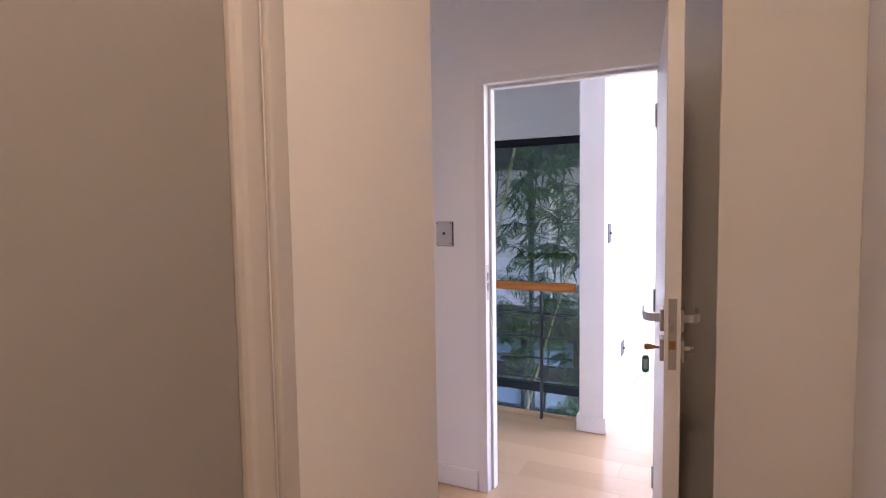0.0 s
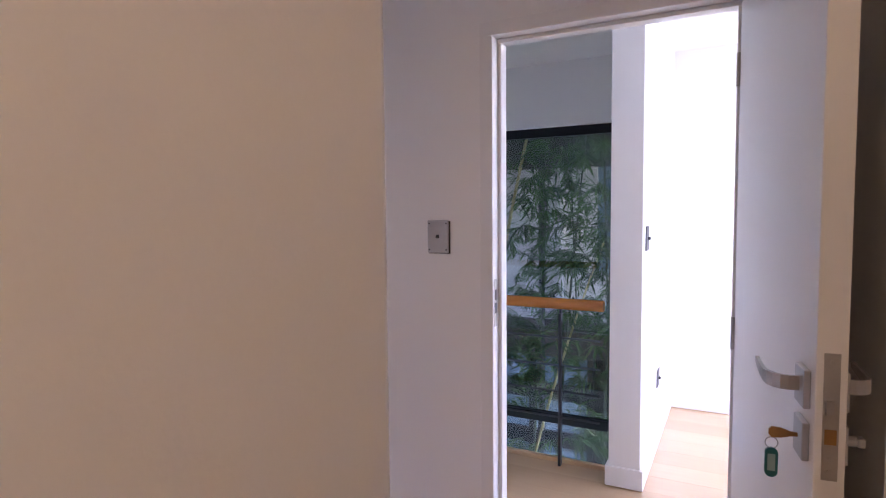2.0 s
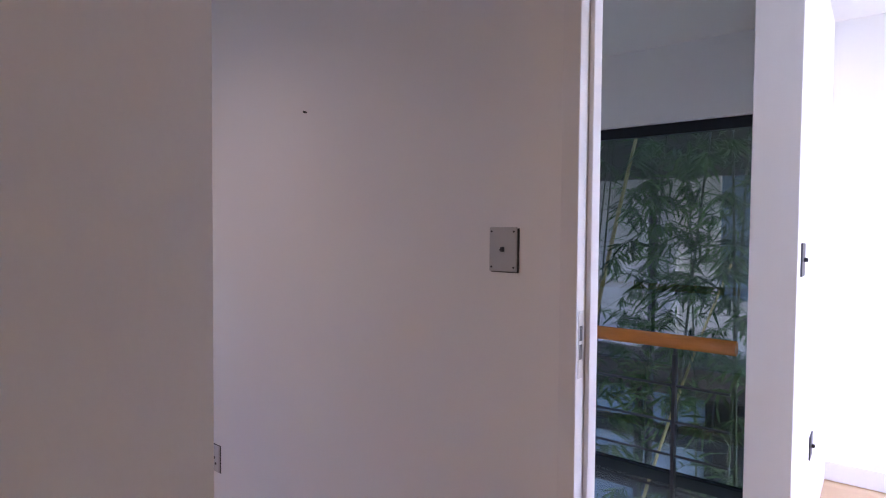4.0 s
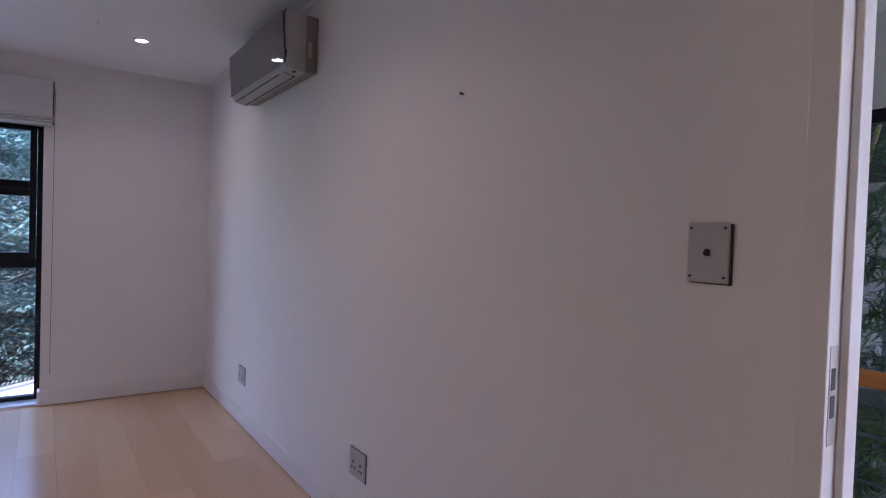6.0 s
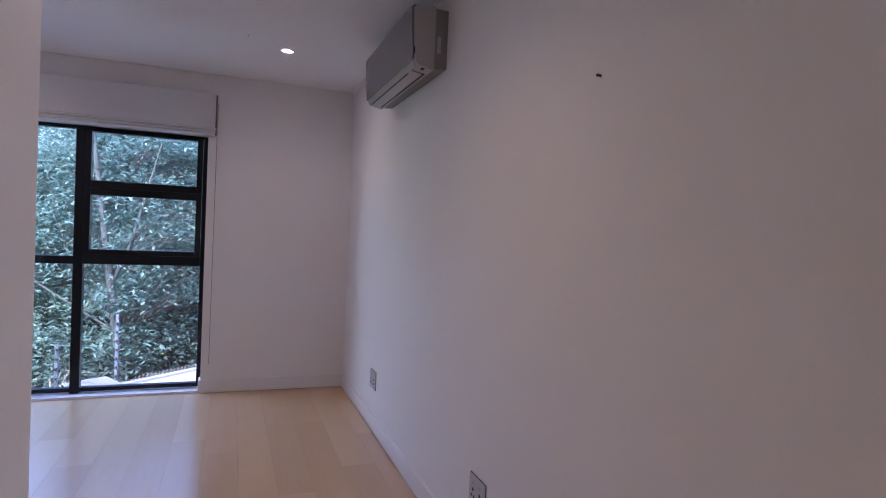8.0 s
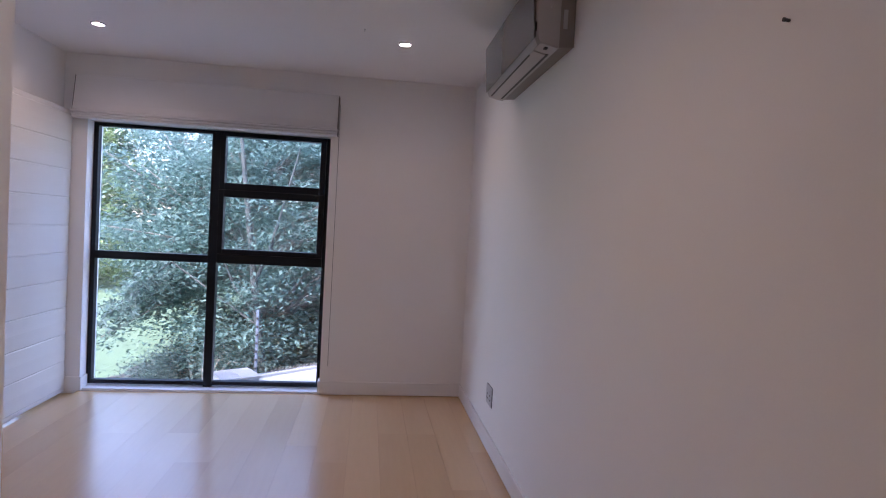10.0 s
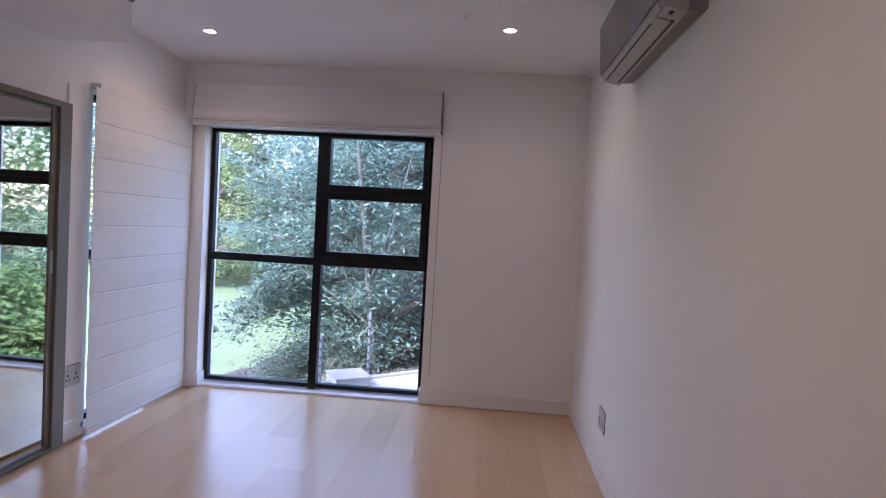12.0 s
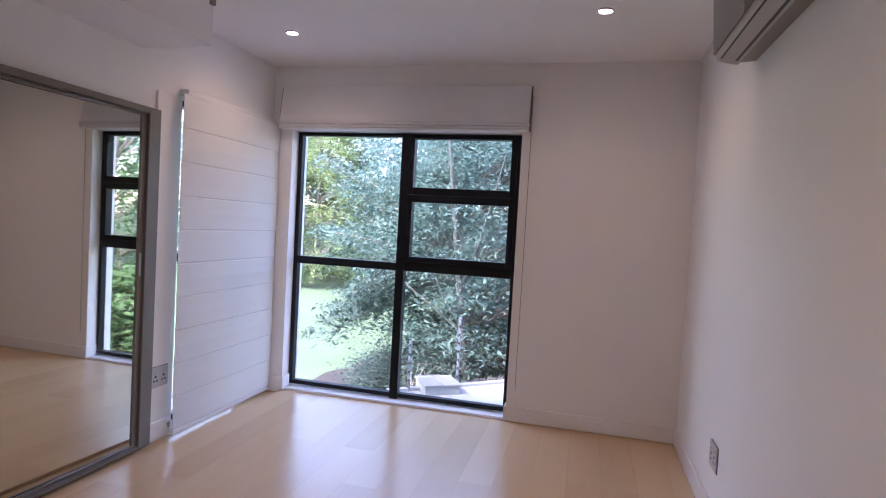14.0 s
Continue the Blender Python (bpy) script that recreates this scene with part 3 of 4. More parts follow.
n = thing("wall_hook", "small dark screw standing out of the white wall", "hook", (3.568, 0, 1.833))
bm = B()
rod(bm, (3.568, 0.0, 1.833), (3.568, -0.012, 1.834), 0.0035)
rod(bm, (3.568, -0.010, 1.834), (3.568, -0.014, 1.834), 0.0042)
part("screw", bm, HOLE, n)
n = thing("ceiling_hook", "tiny metal hook in the ceiling", "hook", (1.133, -0.90, H))
bm = B()
rod(bm, (1.133, -0.90, H), (1.133, -0.90, H - 0.016), 0.002)
rod(bm, (1.133, -0.90, H - 0.003), (1.133, -0.90, H), 0.005)
part("hook", bm, PLATE, n)
n = thing("curtain_bracket", "small dark bracket on the bulkhead's corner", "bracket", (1.39, -2.68, 2.52))
bm = B()
box(bm, 1.378, 1.41, -2.69, -2.67, 2.49, 2.535, 0.003)
part("bracket", bm, STILE, n)

for x, y in DOWNLIGHTS:
    dl = thing("downlight", "lit recessed round ceiling downlight", "downlight", (x, y, H), "ceiling downlights")
    bm = B()
    seg = 28
    for r0, r1, z0, z1 in ((0.034, 0.043, H - 0.006, H - 0.0005),):
        ring = [[bm.verts.new((x + r * math.cos(2 * math.pi * i / seg), y + r * math.sin(2 * math.pi * i / seg), z)) for i in range(seg)] for r, z in ((r0, z1), (r0, z0), (r1 - 0.004, z0), (r1, z1))]
        for a, b in zip(ring, ring[1:] + ring[:1]):
            for i in range(seg):
                bm.faces.new((a[i], a[(i + 1) % seg], b[(i + 1) % seg], b[i]))
    bmesh.ops.recalc_face_normals(bm, faces=bm.faces[:])
    part("bezel", bm, STEEL_DARK, dl)
    bm = B()
    rod(bm, (x, y, H - 0.003), (x, y, H - 0.001), 0.0335, seg=28)
    part("lens", bm, LAMP_GLOW, dl)

# ---- landing ----
bm = B()
box(bm, 4.912, 5.07, 1.01, 2.44, -0.3, H, 0.003)
structure("wall_landing_side", bm, PLASTER, "white wall end beside the balustrade", "wall")
bm = B()
box(bm, 5.07, 7.6, 2.44, 2.6, -0.3, H)
structure("wall_landing_end", bm, PLASTER, "bright white wall at the landing's end", "wall")
bm = B()
box(bm, 7.4, 7.6, 0.0, 1.0, -0.3, H)
box(bm, 7.4, 7.6, 2.25, 2.44, -0.3, H)
box(bm, 7.4, 7.6, 1.0, 2.25, 2.4, H)
box(bm, 7.4, 7.6, 1.0, 2.25, -0.3, 0.3)
box(bm, 6.4, 7.4, 0.0, 0.14, -0.3, H)
structure("wall_landing_east", bm, PLASTER, "white landing wall with a side window", "wall")
skirting("baseboard_11", 4.912 - SD, 5.07 + SD, 1.01 - SD, 1.01)
skirting("baseboard_12", 5.07, 5.07 + SD, 1.01, 2.44)
skirting("baseboard_13", 5.07 + SD, 7.4, 2.44 - SD, 2.44)
skirting("baseboard_14", 4.912 - SD, 4.912, 1.01, 1.24)

bm = B()
box(bm, 1.4, 4.912, 2.30, 2.50, 2.085, H)
structure("wall_lintel", bm, PLASTER, "grey-white lintel above the tall glazing", "lintel")
bm = B()
box(bm, 1.3, 1.4, 0.14, 2.5, -3.0, H)
box(bm, 1.4, 6.4, 0.0, 0.14, -3.0, -0.3)
structure("wall_void", bm, PLASTER, "white stairwell wall", "wall")
bm = B()
box(bm, 1.4, 4.92, 0.14, 2.5, -3.1, -3.0)
structure("floor_lower", bm, OAK, "timber floor of the storey below", "floor")

fl = thing("window_3", "tall black-framed glazing to the bamboo courtyard", "window", (3.2, 2.4, -3.0), kind="structure")
bm = B()
box(bm, 1.4, 4.912, 2.36, 2.42, 2.015, 2.085, 0.003)
part("top_rail", bm, BLACK_ALU, fl)
bm = B()
box(bm, 1.4, 4.92, 2.36, 2.42, -0.24, -0.165, 0.003)
part("transom", bm, BLACK_ALU, fl)
for x in (2.9, 4.893):
    bm = B()
    box(bm, x - 0.013, x + 0.013, 2.362, 2.418, -3.0, 2.015, 0.003)
    part("mullion", bm, BLACK_ALU, fl)
for x0, x1 in ((1.4, 2.88), (2.92, 4.879)):
    for z0, z1 in ((-3.0, -0.24), (-0.165, 2.015)):
        pane_at(fl, x0, x1, 2.388, 2.392, z0, z1).data.materials[0] = TINTED

bal = thing("balustrade", "dark steel balustrade with a round timber handrail", "balustrade", (4.0, 1.17, 0))
bm = B()
rod(bm, (2.2, 1.17, 0.915), (4.85, 1.17, 0.915), 0.031, seg=20)
part("handrail", bm, HANDRAIL_WOOD, bal, "varnished orange timber handrail", smooth=False)
for x in (4.609, 3.75, 2.9, 2.2):
    bm = B()
    box(bm, x - 0.007, x + 0.007, 1.150, 1.190, -0.02, 0.86, 0.001)
    rod(bm, (x, 1.17, 0.85), (x, 1.17, 0.91), 0.007)
    part("post", bm, STEEL_DARK, bal)
for z in (0.26, 0.41, 0.56, 0.72):
    bm = B()
    rod(bm, (2.2, 1.17, z), (4.83, 1.17, z), 0.006, seg=8)
    part("rail", bm, STEEL_DARK, bal)

for z, hh, ww, nm in ((1.29, 0.128, 0.104, "light_switch"), (0.41, 0.11, 0.11, "wall_socket")):
    s = thing(nm, "slim dark plate on the bright landing wall", "switch" if z > 1 else "socket", (5.07, 1.15, z))
    y = 1.15 if z > 1 else 1.70
    bm = B()
    box(bm, 5.07, 5.076, y - ww / 2, y + ww / 2, z - hh / 2, z + hh / 2, 0.003)
    part("plate", bm, STEEL_DARK, s)
    bm = B()
    box(bm, 5.076, 5.09, y - 0.006, y + 0.006, z - 0.008, z + 0.008, 0.002)
    part("toggle", bm, HOLE, s)

# ---- outside: ground, roof, fence, trees ----
bm = B()
bmesh.ops.create_grid(bm, x_segments=2, y_segments=2, size=400, matrix=Matrix.Translation((0, 0, -3.2)))
structure("ground", bm, LAWN, "wide mown green lawn", "lawn")
bm = B()
bmesh.ops.create_circle(bm, cap_ends=True, segments=40, radius=1, matrix=Matrix.LocRotScale((-11.0, -3.9, -3.19), None, (4.6, 3.9, 1)))
for v in bm.verts:
    v.co.xy += Vector((noise.noise(v.co * 0.7), noise.noise(v.co * 0.7 + Vector((9, 0, 0))))) * 0.7
structure("planting_bed", bm, SOIL, "bed of brown leaf litter under the shrubs", "planting bed")

# its outer edge runs askew to the wall; EDGE turns a frame whose x runs along it
EDGE = Matrix.Translation((-4.62, -2.3, 0)) @ Matrix.Rotation(math.atan2(0.77, -0.64), 4, "Z")
bm = B()
prism(bm, [(-0.25, -3.35), (-3.748, -3.35), (-7.363, 1.0), (-0.25, 1.0)], "z", -1.35, -1.10)
structure("lower_roof", bm, ROOF_WHITE, "flat white coated roof below the window", "roof")
bm = B()
box(bm, -1.36, 4.28, -0.02, 0.08, -1.36, -1.055, 0.01)
bm.transform(EDGE)
structure("roof_parapet", bm, ROOF_WHITE, "low white parapet along the roof edge", "parapet")
bm = B()
for i in range(62):
    u = 0.05 + i * 0.066
    rod(bm, (u, 0.03, -1.058), (u + 0.045, 0.03, -0.995), 0.008, seg=5)
rod(bm, (0.0, 0.03, -1.03), (4.2, 0.03, -1.03), 0.005, seg=5)
bm.transform(EDGE)
tagged(part("spike_strip", bm, STEEL_DARK), "dark toothed spike strip on the parapet", "spike strip", kind="stuff")
HATCH = Matrix.Translation((-4.20, -2.715, 0)) @ Matrix.Rotation(math.atan2(0.85, -0.53), 4, "Z")
hatch = thing("roof_hatch", "white roof box with a grey two-part lid", "roof hatch", (-4.20, -2.715, -1.10))
bm = B()
box(bm, -0.27, 0.27, -0.26, 0.26, -1.10, -0.98, 0.008)
bm.transform(HATCH)
part("box", bm, ROOF_WHITE, hatch)
for u0, u1 in ((-0.29, -0.004), (0.004, 0.29)):
    bm = B()
    box(bm, u0, u1, -0.28, 0.28, -0.98, -0.95, 0.006)
    bm.transform(HATCH)
    part("lid", bm, LID_GREY, hatch)

for x, y, z1 in ((-3.955, -3.100, -0.344), (-4.50, -2.48, -0.02)):
    fp = thing("fence_post", "grey electric fence post with black insulators", "fence post", (x, y, -1.10), "electric fence posts")
    bm = B()
    box(bm, x - 0.020, x + 0.020, y - 0.020, y + 0.020, -1.34, z1, 0.004)
    part("post", bm, POST_GREY, fp)
    zz = -0.93
    while zz < z1 - 0.03:
        bm = B()
        rod(bm, (x + 0.018, y, zz), (x + 0.055, y, zz), 0.019, 0.013, seg=10)
        part("insulator", bm, HOLE, fp)
        zz += 0.13


def leaf_cloud(name, parent, mat, centres, count, spread, size, rng, droop=0.2, slim=0.45):
    """Many folded leaves round the given centres, one mesh."""
    verts, faces = [], []
    for c in centres:
        for _ in range(count):
            p = Vector(c) + Vector((rng.gauss(0, spread[0]), rng.gauss(0, spread[1]), rng.gauss(0, spread[2])))
            az = rng.uniform(0, 2 * math.pi)
            d = Vector((math.cos(az), math.sin(az), rng.gauss(-droop, 0.35))).normalized()
            s = d.cross(Vector((rng.gauss(0, 0.4), rng.gauss(0, 0.4), 1))).normalized()
            up = s.cross(d)
            L = size * rng.uniform(0.6, 1.3)
            w = L * slim * 0.5
            k = len(verts)
            verts += [p, p + d * L * 0.45 + s * w + up * w * 0.3, p + d * L, p + d * L * 0.45 - s * w + up * w * 0.3]
            faces += [(k, k + 1, k + 2), (k, k + 2, k + 3)]
    me = bpy.data.meshes.new(name)
    me.from_pydata([tuple(v) for v in verts], [], faces)
    me.materials.append(mat)
    ob = new(name, me)
    ob.parent = parent
    ob.matrix_parent_inverse = Matrix.Translation(parent.location).inverted()
    return ob


def tree(at, height, radius, mat, label, seed, clumps=130, leaves=120, leaf=0.13, low=0.25, name="tree", trunk=0.14, spread=0.42, extra=(), flat=0.7):
    rng = random.Random(seed)
    x, y, z = at
    t = thing(name, label, name, at)
    bm = B()
    p, r = Vector(at), trunk
    spine = [p.copy()]
    for i in range(5):
        q = p + Vector((rng.gauss(0, 0.18), rng.gauss(0, 0.18), height * 0.17))
        rod(bm, p, q, r, r * 0.8, seg=9, caps=False)
        p, r = q, r * 0.8
        spine.append(p.copy())
    part("trunk", bm, BARK, t, smooth=True)
    bm = B()
    centres = []
    for i in range(clumps):
        u, v = rng.random(), rng.uniform(0, 2 * math.pi)
        h = low + (1 - low) * rng.random()
        shape = math.sqrt(max(0.05, 1 - (2 * (h - low) / (1 - low) - 0.85) ** 2 * 0.72))
        rr = radius * shape * (0.35 + 0.65 * math.sqrt(u)) * (1 + 0.25 * noise.noise(Vector((v * 1.3, h * 4, seed))))
        c = Vector((x + rr * math.cos(v), y + rr * math.sin(v), z + h * height))
        centres.append(c)
        if i % 3 == 0:
            s = spine[min(5, max(1, int(h * 5.2)))] if h * height > 1 else spine[1]
            mid = (s + c) / 2 + Vector((0, 0, 0.25))
            rod(bm, s, mid, trunk * 0.28, trunk * 0.17, seg=6, caps=False)
            rod(bm, mid, c, trunk * 0.17, trunk * 0.05, seg=5, caps=False)
    for c in extra:
        c = Vector(c)
        rod(bm, spine[3], spine[3].lerp(c, 0.5) + Vector((0, 0, 0.2)), 0.035, 0.022, seg=6, caps=False)
        rod(bm, spine[3].lerp(c, 0.5) + Vector((0, 0, 0.2)), c, 0.022, 0.008, seg=5, caps=False)
        centres += [c, c.lerp(spine[3], 0.2)]
    part("limbs", bm, BARK, t, smooth=True)
    leaf_cloud("crown", t, mat, centres, leaves, (spread, spread, spread * flat), leaf, rng)
    return t


ro = random.Random(5)
OVERHANG = [(ro.uniform(-8.6, -7.0), ro.uniform(-6.3, -4.4), ro.uniform(0.55, 3.2)) for _ in range(24)]
OVERHANG += [(ro.uniform(-7.6, -6.8), -4.4 - 1.5 * u, 0.25 - 1.15 * u + ro.gauss(0, 0.2)) for u in [0.065 * k for k in range(15)]]
tree((-8.1, -2.8, -3.2), 6.9, 2.35, LEAF_A, "dense dark green tree close to the fence", 2, clumps=420, leaves=145, leaf=0.118, low=0.24, flat=0.38, spread=0.27, extra=OVERHANG)
for i, (x, y, h, q) in enumerate(((-5.5, 4.2, 2.6, 1.1), (-6.6, 5.6, 3.0, 1.4), (-4.6, 6.0, 2.8, 1.2))):
    tree((x, y, -3.2), h, q, LEAF_D, "fresh green garden shrub", 60 + i, clumps=60, leaves=110, leaf=0.2, low=0.1, name="shrub", trunk=0.05, spread=0.25)
tree((-9.5, 9.0, -3.2), 9.0, 3.0, LEAF_D, "light green tree beside the house", 64, clumps=170, leaves=110, leaf=0.17, low=0.15)
tree((-19.0, 24.0, -3.2), 15.0, 7.5, LEAF_D, "tall green tree behind the garden shrubs", 66, clumps=260, leaves=110, leaf=0.3, low=0.03, spread=0.7)
tree((-14.0, 15.0, -3.2), 11.0, 4.2, LEAF_A, "tall dark tree beside the house", 65, clumps=170, leaves=110, leaf=0.22, low=0.1)
tree((-12.5, -2.0, -3.2), 7.6, 3.1, LEAF_A, "dense dark green garden tree", 3, clumps=380, leaves=95, leaf=0.135, low=0.22, flat=0.4, spread=0.32)
tree((-12.5, 2.8, -3.2), 7.4, 3.4, LEAF_A, "broad dark green garden tree", 5, clumps=380, leaves=95, leaf=0.135, low=0.15, flat=0.4, spread=0.32)
tree((-33.0, -19.5, -3.2), 11.5, 5.2, LEAF_B, "light green tree beyond the lawn's edge", 7, clumps=260, leaves=120, leaf=0.25, low=0.04)
tree((-20.0, -3.0, -3.2), 9.2, 4.2, LEAF_A, "tall dark tree further back", 8, clumps=190, leaves=110, leaf=0.2, low=0.15)
tree((-39.0, -26.0, -3.2), 12.0, 5.5, LEAF_A, "tall tree at the garden's far side", 9, clumps=150, leaves=100, leaf=0.25, low=0.2)
tree((-34.0, -23.5, -3.2), 10.0, 4.5, LEAF_B, "light green tree at the garden's far side", 11, clumps=130, leaves=100, leaf=0.28, low=0.3)
tree((-34.0, -13.0, -3.2), 12.0, 5.5, LEAF_A, "light leafy tree behind the lawn", 12, clumps=190, leaves=110, leaf=0.26, low=0.04)
tree((-24.0, 5.0, -3.2), 9.5, 5.0, LEAF_A, "tall dark tree behind the others", 13, clumps=150, leaves=100, leaf=0.25, low=0.1)
for i, (x, y, h, r) in enumerate(((-6.3, -3.1, 2.3, 1.0), (-6.9, -1.6, 2.4, 1.0), (-8.4, 0.6, 2.4, 1.1), (-8.6, -4.2, 2.4, 1.3), (-8.2, -2.3, 2.8, 1.4), (-8.0, -0.4, 2.6, 1.2), (-9.5, 1.6, 2.8, 1.5), (-9.6, -5.3, 1.2, 1.0), (-9.8, -0.6, 3.4, 1.5))):
    tree((x, y, -3.2), h, r, LEAF_C, "dark green rounded garden shrub", 20 + i, clumps=70, leaves=170, leaf=0.102, low=0.1, name="shrub", trunk=0.05, spread=0.25)


# slender forked tree standing clear in front of the others
st = thing("tree", "slender grey-barked tree with a forked trunk", "tree", (-5.8, -2.4, -3.2))
SPINE = [Vector(p) for p in ((-5.8, -2.40, -3.2), (-5.8, -2.60, -1.4), (-5.78, -2.83, 0.5), (-5.82, -2.98, 1.6), (-5.9, -3.2, 3.3))]
FORK = [Vector(p) for p in ((-5.78, -2.80, 0.25), (-5.7, -2.52, 0.95), (-5.7, -2.36, 1.6), (-5.75, -2.1, 2.7))]
FORK_2 = [Vector(p) for p in ((-5.79, -2.74, -0.3), (-5.9, -3.15, 0.15), (-5.95, -3.5, 0.9), (-6.0, -3.75, 1.8))]
bm = B()
for a, b, r0, r1 in zip(SPINE, SPINE[1:], (0.085, 0.072, 0.06, 0.048), (0.072, 0.06, 0.048, 0.03)):
    rod(bm, a, b, r0, r1, seg=10, caps=False)
part("trunk", bm, PALE_BARK, st, smooth=True)
for line, r in ((FORK, 0.042), (FORK_2, 0.034)):
    bm = B()
    for i, (a, b) in enumerate(zip(line, line[1:])):
        rod(bm, a, b, r * (1 - 0.25 * i), r * (0.75 - 0.25 * i), seg=8, caps=False)
    part("limb", bm, PALE_BARK, st, smooth=True)
rl = random.Random(404)
spots = [p + Vector((rl.uniform(-0.5, 0.3), rl.gauss(0, 0.35), rl.uniform(0.0, 0.8))) for p in (SPINE[4], SPINE[3] + Vector((0, 0, 0.9)), FORK[3], FORK_2[3]) for _ in range(9)]
spots += [Vector((-5.6 + rl.gauss(0, 0.1), -2.6 + rl.gauss(0, 0.55), -0.75 + rl.gauss(0, 0.22))) for _ in range(9)]
spots += [Vector((-5.55 + rl.gauss(0, 0.12), -2.8 + rl.gauss(0, 0.6), rl.uniform(-0.2, 1.9))) for _ in range(26)]
# low bough reaching out over the lawn
BOUGH = [Vector(p) for p in ((-5.8, -2.72, -0.5), (-6.2, -4.35, 0.55), (-6.4, -5.01, -0.03), (-6.4, -5.67, -0.68))]
bm = B()
for i, (a, b) in enumerate(zip(BOUGH, BOUGH[1:])):
    rod(bm, a, b, 0.022 - 0.006 * i, 0.016 - 0.006 * i, seg=7, caps=False)
part("limb", bm, PALE_BARK, st, smooth=True)
tips = [BOUGH[1].lerp(BOUGH[3], u) + Vector((rl.gauss(0, 0.12), rl.gauss(0, 0.1), rl.gauss(0, 0.13))) for u in [k / 21 for k in range(22)]]
leaf_cloud("bough_leaves", st, LEAF_C, tips, 26, (0.13, 0.13, 0.10), 0.15, rl, droop=0.5, slim=0.34)
leaf_cloud("crown", st, LEAF_A, spots, 42, (0.2, 0.2, 0.13), 0.13, rl, droop=0.35, slim=0.28)

woods = tagged(new("far_woods"), "dark band of woods beyond the lawn", "woods", kind="stuff")
woods.location = (-42, -12, -3.2)
rw = random.Random(91)
leaf_cloud("foliage", woods, LEAF_A, [(-42 + rw.gauss(0, 3), rw.uniform(-50, 25), rw.uniform(-3, 11)) for _ in range(900)], 95, (1.3, 1.3, 1.0), 0.55, rw)

# ---- courtyard behind the landing's glazing ----
def bamboo(at, lean, height, seed, yellow=True):
    rng = random.Random(seed)
    b = thing("bamboo", ("yellow" if yellow else "dark green") + " bamboo stem with narrow green leaves", "bamboo", at, "bamboos in the courtyard")
    p = Vector(at)
    bm = B()
    r = rng.uniform(0.014, 0.022) if seed > 40 else 0.030
    nodes = []
    n_seg = int(height / 0.3)
    for i in range(n_seg):
        u = i / n_seg
        q = p + Vector((lean[0] * (0.5 + u), lean[1] * (0.5 + u), 1)).normalized() * 0.3
        rod(bm, p, q, r * (1 - 0.6 * u), r * (0.97 - 0.6 * u), seg=8)
        rod(bm, q - Vector((0, 0, 0.006)), q + Vector((0, 0, 0.006)), r * 1.18 * (1 - 0.6 * u), seg=8)
        p = q
        nodes.append((p.copy(), u))
    part("culm", bm, CULM if yellow else GREEN_CULM, b, smooth=True)
    verts, faces = [], []
    tw = B()
    for p, u in nodes:
        if u < 0.12 or (u < 0.44 and rng.random() < 0.72):
            continue
        for _ in range(rng.choice((2, 2, 3, 3))):
            az = rng.uniform(0, 2 * math.pi)
            L = rng.uniform(0.3, 0.85)
            tip = p + Vector((math.cos(az) * L, math.sin(az) * L, rng.uniform(0.0, 0.35)))
            tip.y = max(tip.y, 2.62)
            rod(tw, p, tip, 0.003, 0.0015, seg=4, caps=False)
            for _ in range(rng.randint(18, 30)):
                s = p.lerp(tip, rng.uniform(0.45, 1.02))
                a = az + rng.gauss(0, 0.8)
                d = Vector((math.cos(a), math.sin(a), rng.gauss(-0.45, 0.4))).normalized()
                if s.y + d.y * 0.24 < 2.5:
                    d.y = abs(d.y)
                side = d.cross(Vector((rng.gauss(0, 0.5), rng.gauss(0, 0.5), 1))).normalized()
                ln = rng.uniform(0.09, 0.23)
                w = ln * 0.054
                k = len(verts)
                dip = Vector((0, 0, -0.02))
                verts += [s, s + d * ln * 0.3 + side * w, s + d * ln * 0.3 - side * w, s + d * ln * 0.7 + side * w * 0.8 + dip * 0.5, s + d * ln * 0.7 - side * w * 0.8 + dip * 0.5, s + d * ln + dip]
                faces += [(k, k + 1, k + 2), (k + 1, k + 3, k + 4, k + 2), (k + 3, k + 5, k + 4)]
    tagged(part("twigs", tw, GREEN_CULM, b), kind="stuff")
    me = bpy.data.meshes.new("leaves")
    me.from_pydata([tuple(v) for v in verts], [], faces)
    me.materials.append(BAMBOO_LEAF)
    ob = new("leaves", me)
    ob.parent = b
    ob.matrix_parent_inverse = Matrix.Translation(b.location).inverted()
    return b


for i, (x, y, lx, ly, h) in enumerate(((2.95, 3.0, 0.17, 0.0, 6.2), (3.92, 3.1, 0.07, 0.02, 5.8), (3.43, 2.95, 0.25, 0.0, 4.6), (3.2, 3.3, 0.06, 0.0, 6.2), (4.55, 3.2, -0.03, 0.02, 6.2), (2.6, 3.1, 0.05, 0.03, 6.0), (4.9, 3.0, -0.06, 0.02, 5.6), (4.3, 3.7, 0.03, 0.0, 6.4), (3.4, 4.2, 0.05, 0.0, 6.2), (4.0, 4.4, -0.04, 0.0, 6.0), (4.75, 3.9, -0.03, 0.0, 6.2), (2.9, 3.8, 0.07, 0.0, 6.0))):
    bamboo((x, y, -3.2), (lx, ly), h, 40 + i, i in (0, 2))

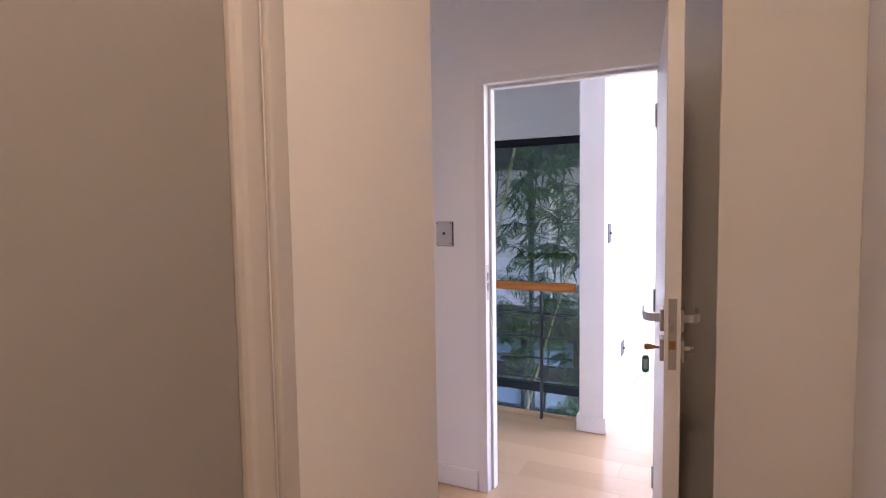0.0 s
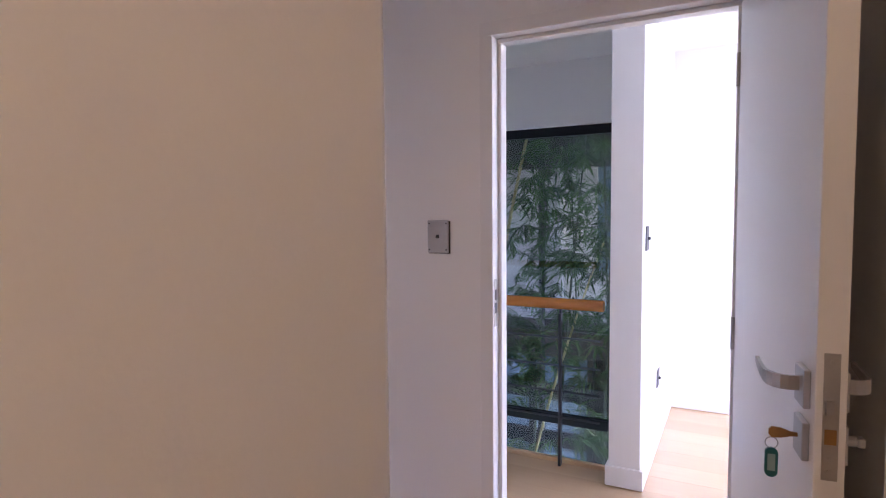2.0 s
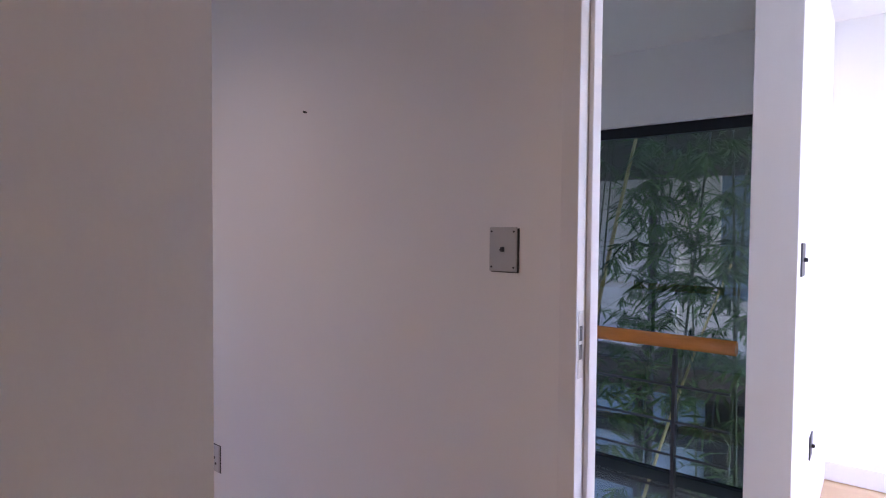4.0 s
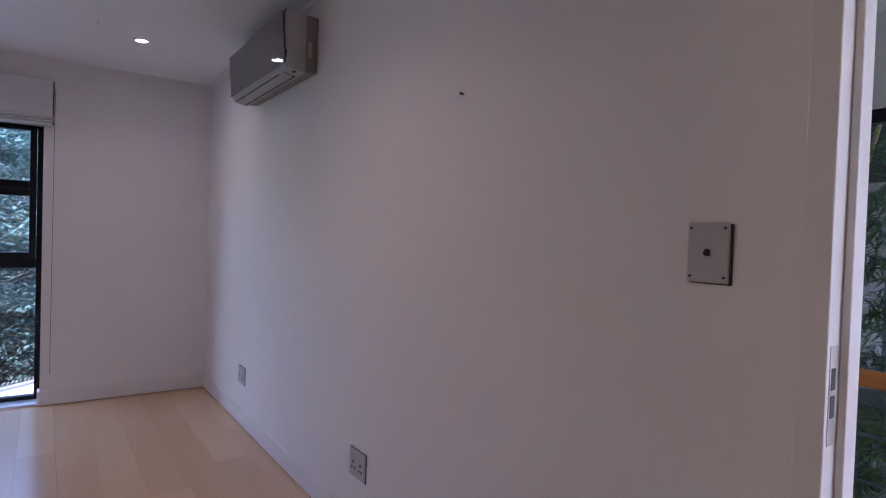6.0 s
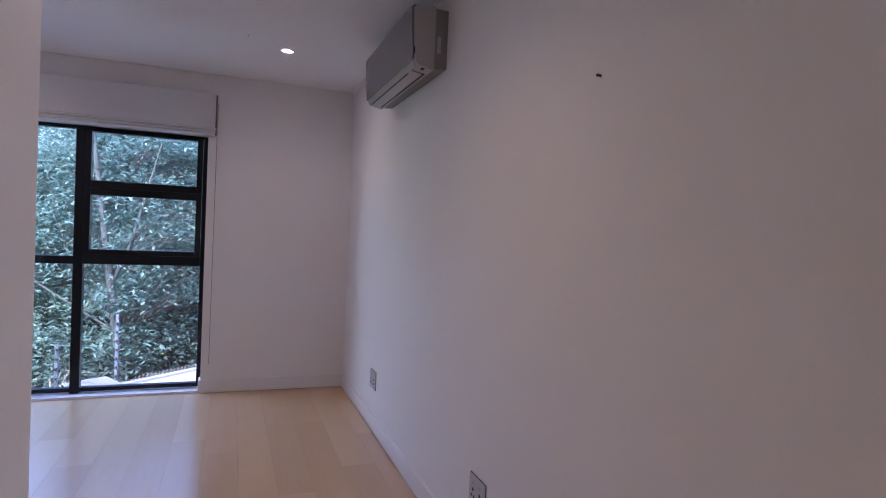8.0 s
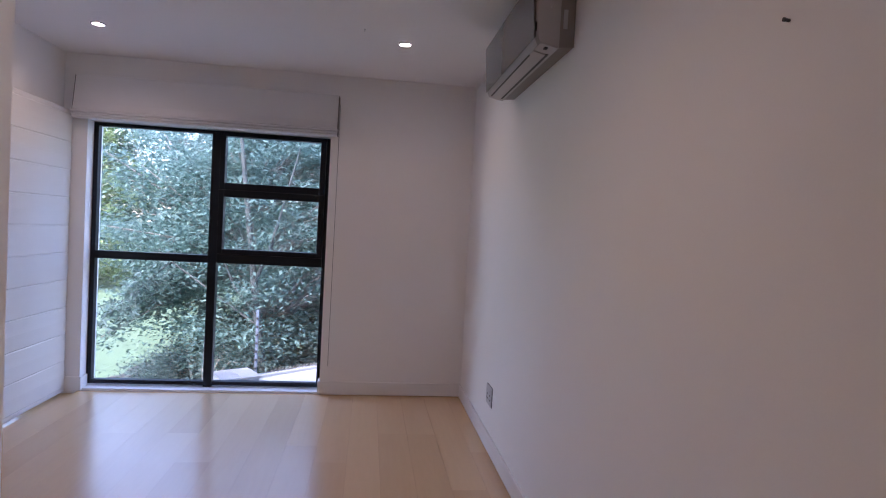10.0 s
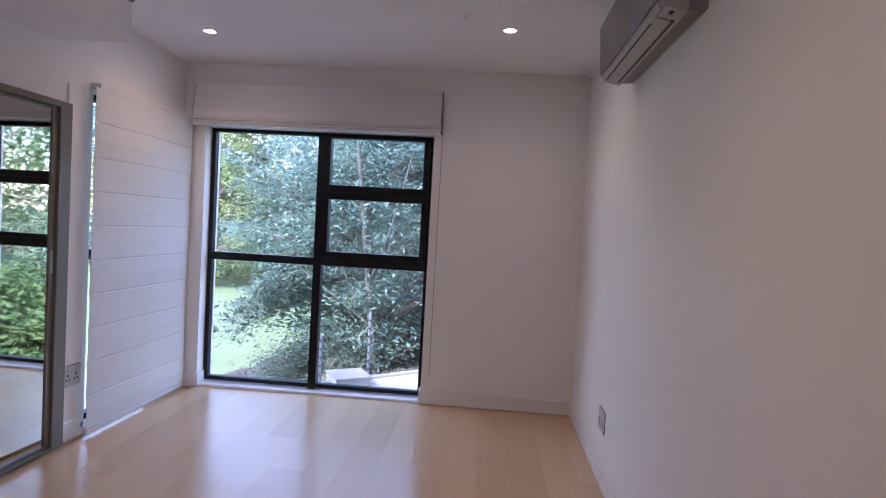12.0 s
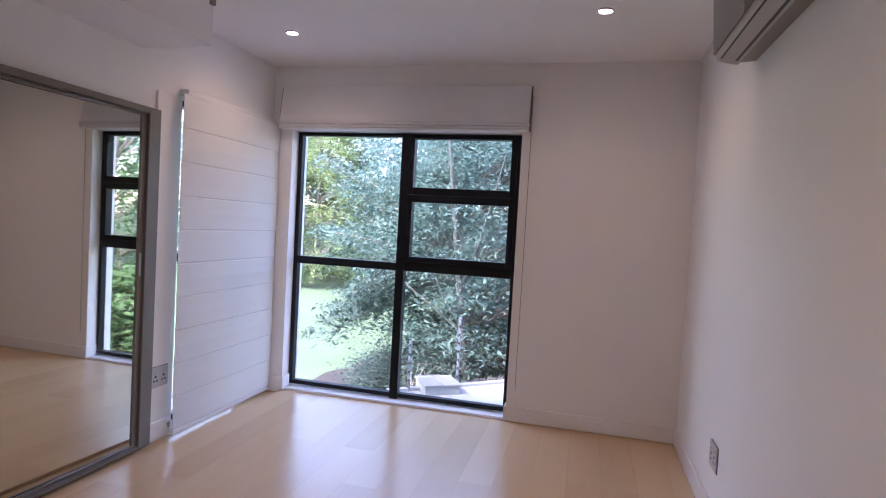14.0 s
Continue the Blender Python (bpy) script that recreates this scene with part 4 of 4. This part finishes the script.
wing = thing("opposite_wing", "white house wing across the courtyard", "house", (3.0, 5.8, -3.2))
bm = B()
box(bm, -2.0, 3.80, 5.8, 6.0, -0.071, 2.05)
box(bm, 3.80, 9.0, 5.8, 6.0, -0.071, 0.6)
box(bm, 5.6, 9.0, 5.8, 6.0, 0.6, 2.05)
part("wall", bm, RENDER_BEIGE, wing)
bm = B()
box(bm, 3.29, 3.37, 5.70, 5.8, -0.071, 2.05, 0.01)
part("pier", bm, RENDER_BEIGE, wing)
bm = B()
box(bm, -2.0, 9.0, 5.65, 6.0, -0.57, -0.07, 0.01)
part("floor_band", bm, ROOF_DARK, wing, "dark floor edge band")
bm = B()
prism(bm, [(3.9, 2.35), (3.9, 2.5), (8.5, 4.4), (8.5, 2.05), (5.8, 2.05)], "x", -2.0, 9.0)
part("roof", bm, ROOF_DARK, wing, "dark overhanging roof")
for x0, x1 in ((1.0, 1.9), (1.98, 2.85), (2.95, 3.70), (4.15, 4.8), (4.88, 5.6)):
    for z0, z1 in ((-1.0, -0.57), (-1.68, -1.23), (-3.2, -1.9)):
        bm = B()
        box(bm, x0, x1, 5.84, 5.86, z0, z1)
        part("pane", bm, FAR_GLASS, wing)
bm = B()
box(bm, -2.0, 9.0, 5.87, 6.0, -3.2, -0.57)
part("frame_back", bm, BLACK_ALU, wing, "black window framing")
for x in (0.96, 1.94, 2.90, 3.74, 4.11, 4.84, 5.64):
    bm = B()
    box(bm, x - 0.04, x + 0.04, 5.78, 5.87, -3.2, -0.57)
    part("frame", bm, BLACK_ALU, wing)
for z in (-1.115, -1.79):
    bm = B()
    box(bm, 0.9, 6.4, 5.785, 5.87, z - 0.11, z + 0.11)
    part("frame", bm, BLACK_ALU, wing)
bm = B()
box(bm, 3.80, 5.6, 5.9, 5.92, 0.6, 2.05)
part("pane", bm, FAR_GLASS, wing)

pp = thing("drain_pipe", "dark upright drain pipe in the courtyard", "pipe", (3.2, 5.3, -3.2))
bm = B()
rod(bm, (3.2, 5.3, -3.2), (3.2, 5.3, 2.3), 0.042, seg=14)
part("pipe", bm, STEEL_DARK, pp, smooth=True)
for z in (-1.9, -0.2, 1.5):
    bm = B()
    rod(bm, (3.2, 5.3, z), (3.2, 5.3, z + 0.06), 0.052, seg=14)
    part("collar", bm, STEEL_DARK, pp)

# ---- floorboards ----
bm = B()
box(bm, -0.25, 7.6, -4.45, 1.205, -0.3, -0.021)
box(bm, 5.07, 7.6, 1.205, 2.44, -0.3, -0.021)
floor = structure("floor", bm, OAK, "pale oak plank floor with a satin sheen", "floor")
bm = B()
box(bm, 1.4, 4.905, 1.2055, 1.232, -0.3, 0.004, 0.003)
structure("floor_nosing", bm, OAK, "timber nosing along the stairwell edge", "nosing")
rng = random.Random(77)
PW = 0.19
LENGTHS = (1.1, 1.3, 1.55, 1.8, 2.05)
plank_mesh = {}
for L in LENGTHS:
    bm = B()
    box(bm, 0.0002, L - 0.0002, 0.0002, PW - 0.0002, -0.02, 0.0, 0.0004)
    plank_mesh[L] = mesh_of("plank", bm, OAK)
y = -4.3
while y < 2.44:
    x0, x1 = (-0.02, 6.25) if y < -0.1 else ((1.4, 7.4) if y < 1.0 else (5.07, 7.4))
    if y < YS:
        x0 = 4.95
    x = x0 - rng.uniform(0.0, 1.0) if x0 != 1.4 else x0
    x = max(x, x0 - (0.2 if x0 < 0 else 0.0))
    while x < x1:
        L = rng.choice(LENGTHS)
        ob = new("plank", plank_mesh[L])
        ob.parent = floor
        ob.location = (x, y, 0)
        x += L
    y += PW
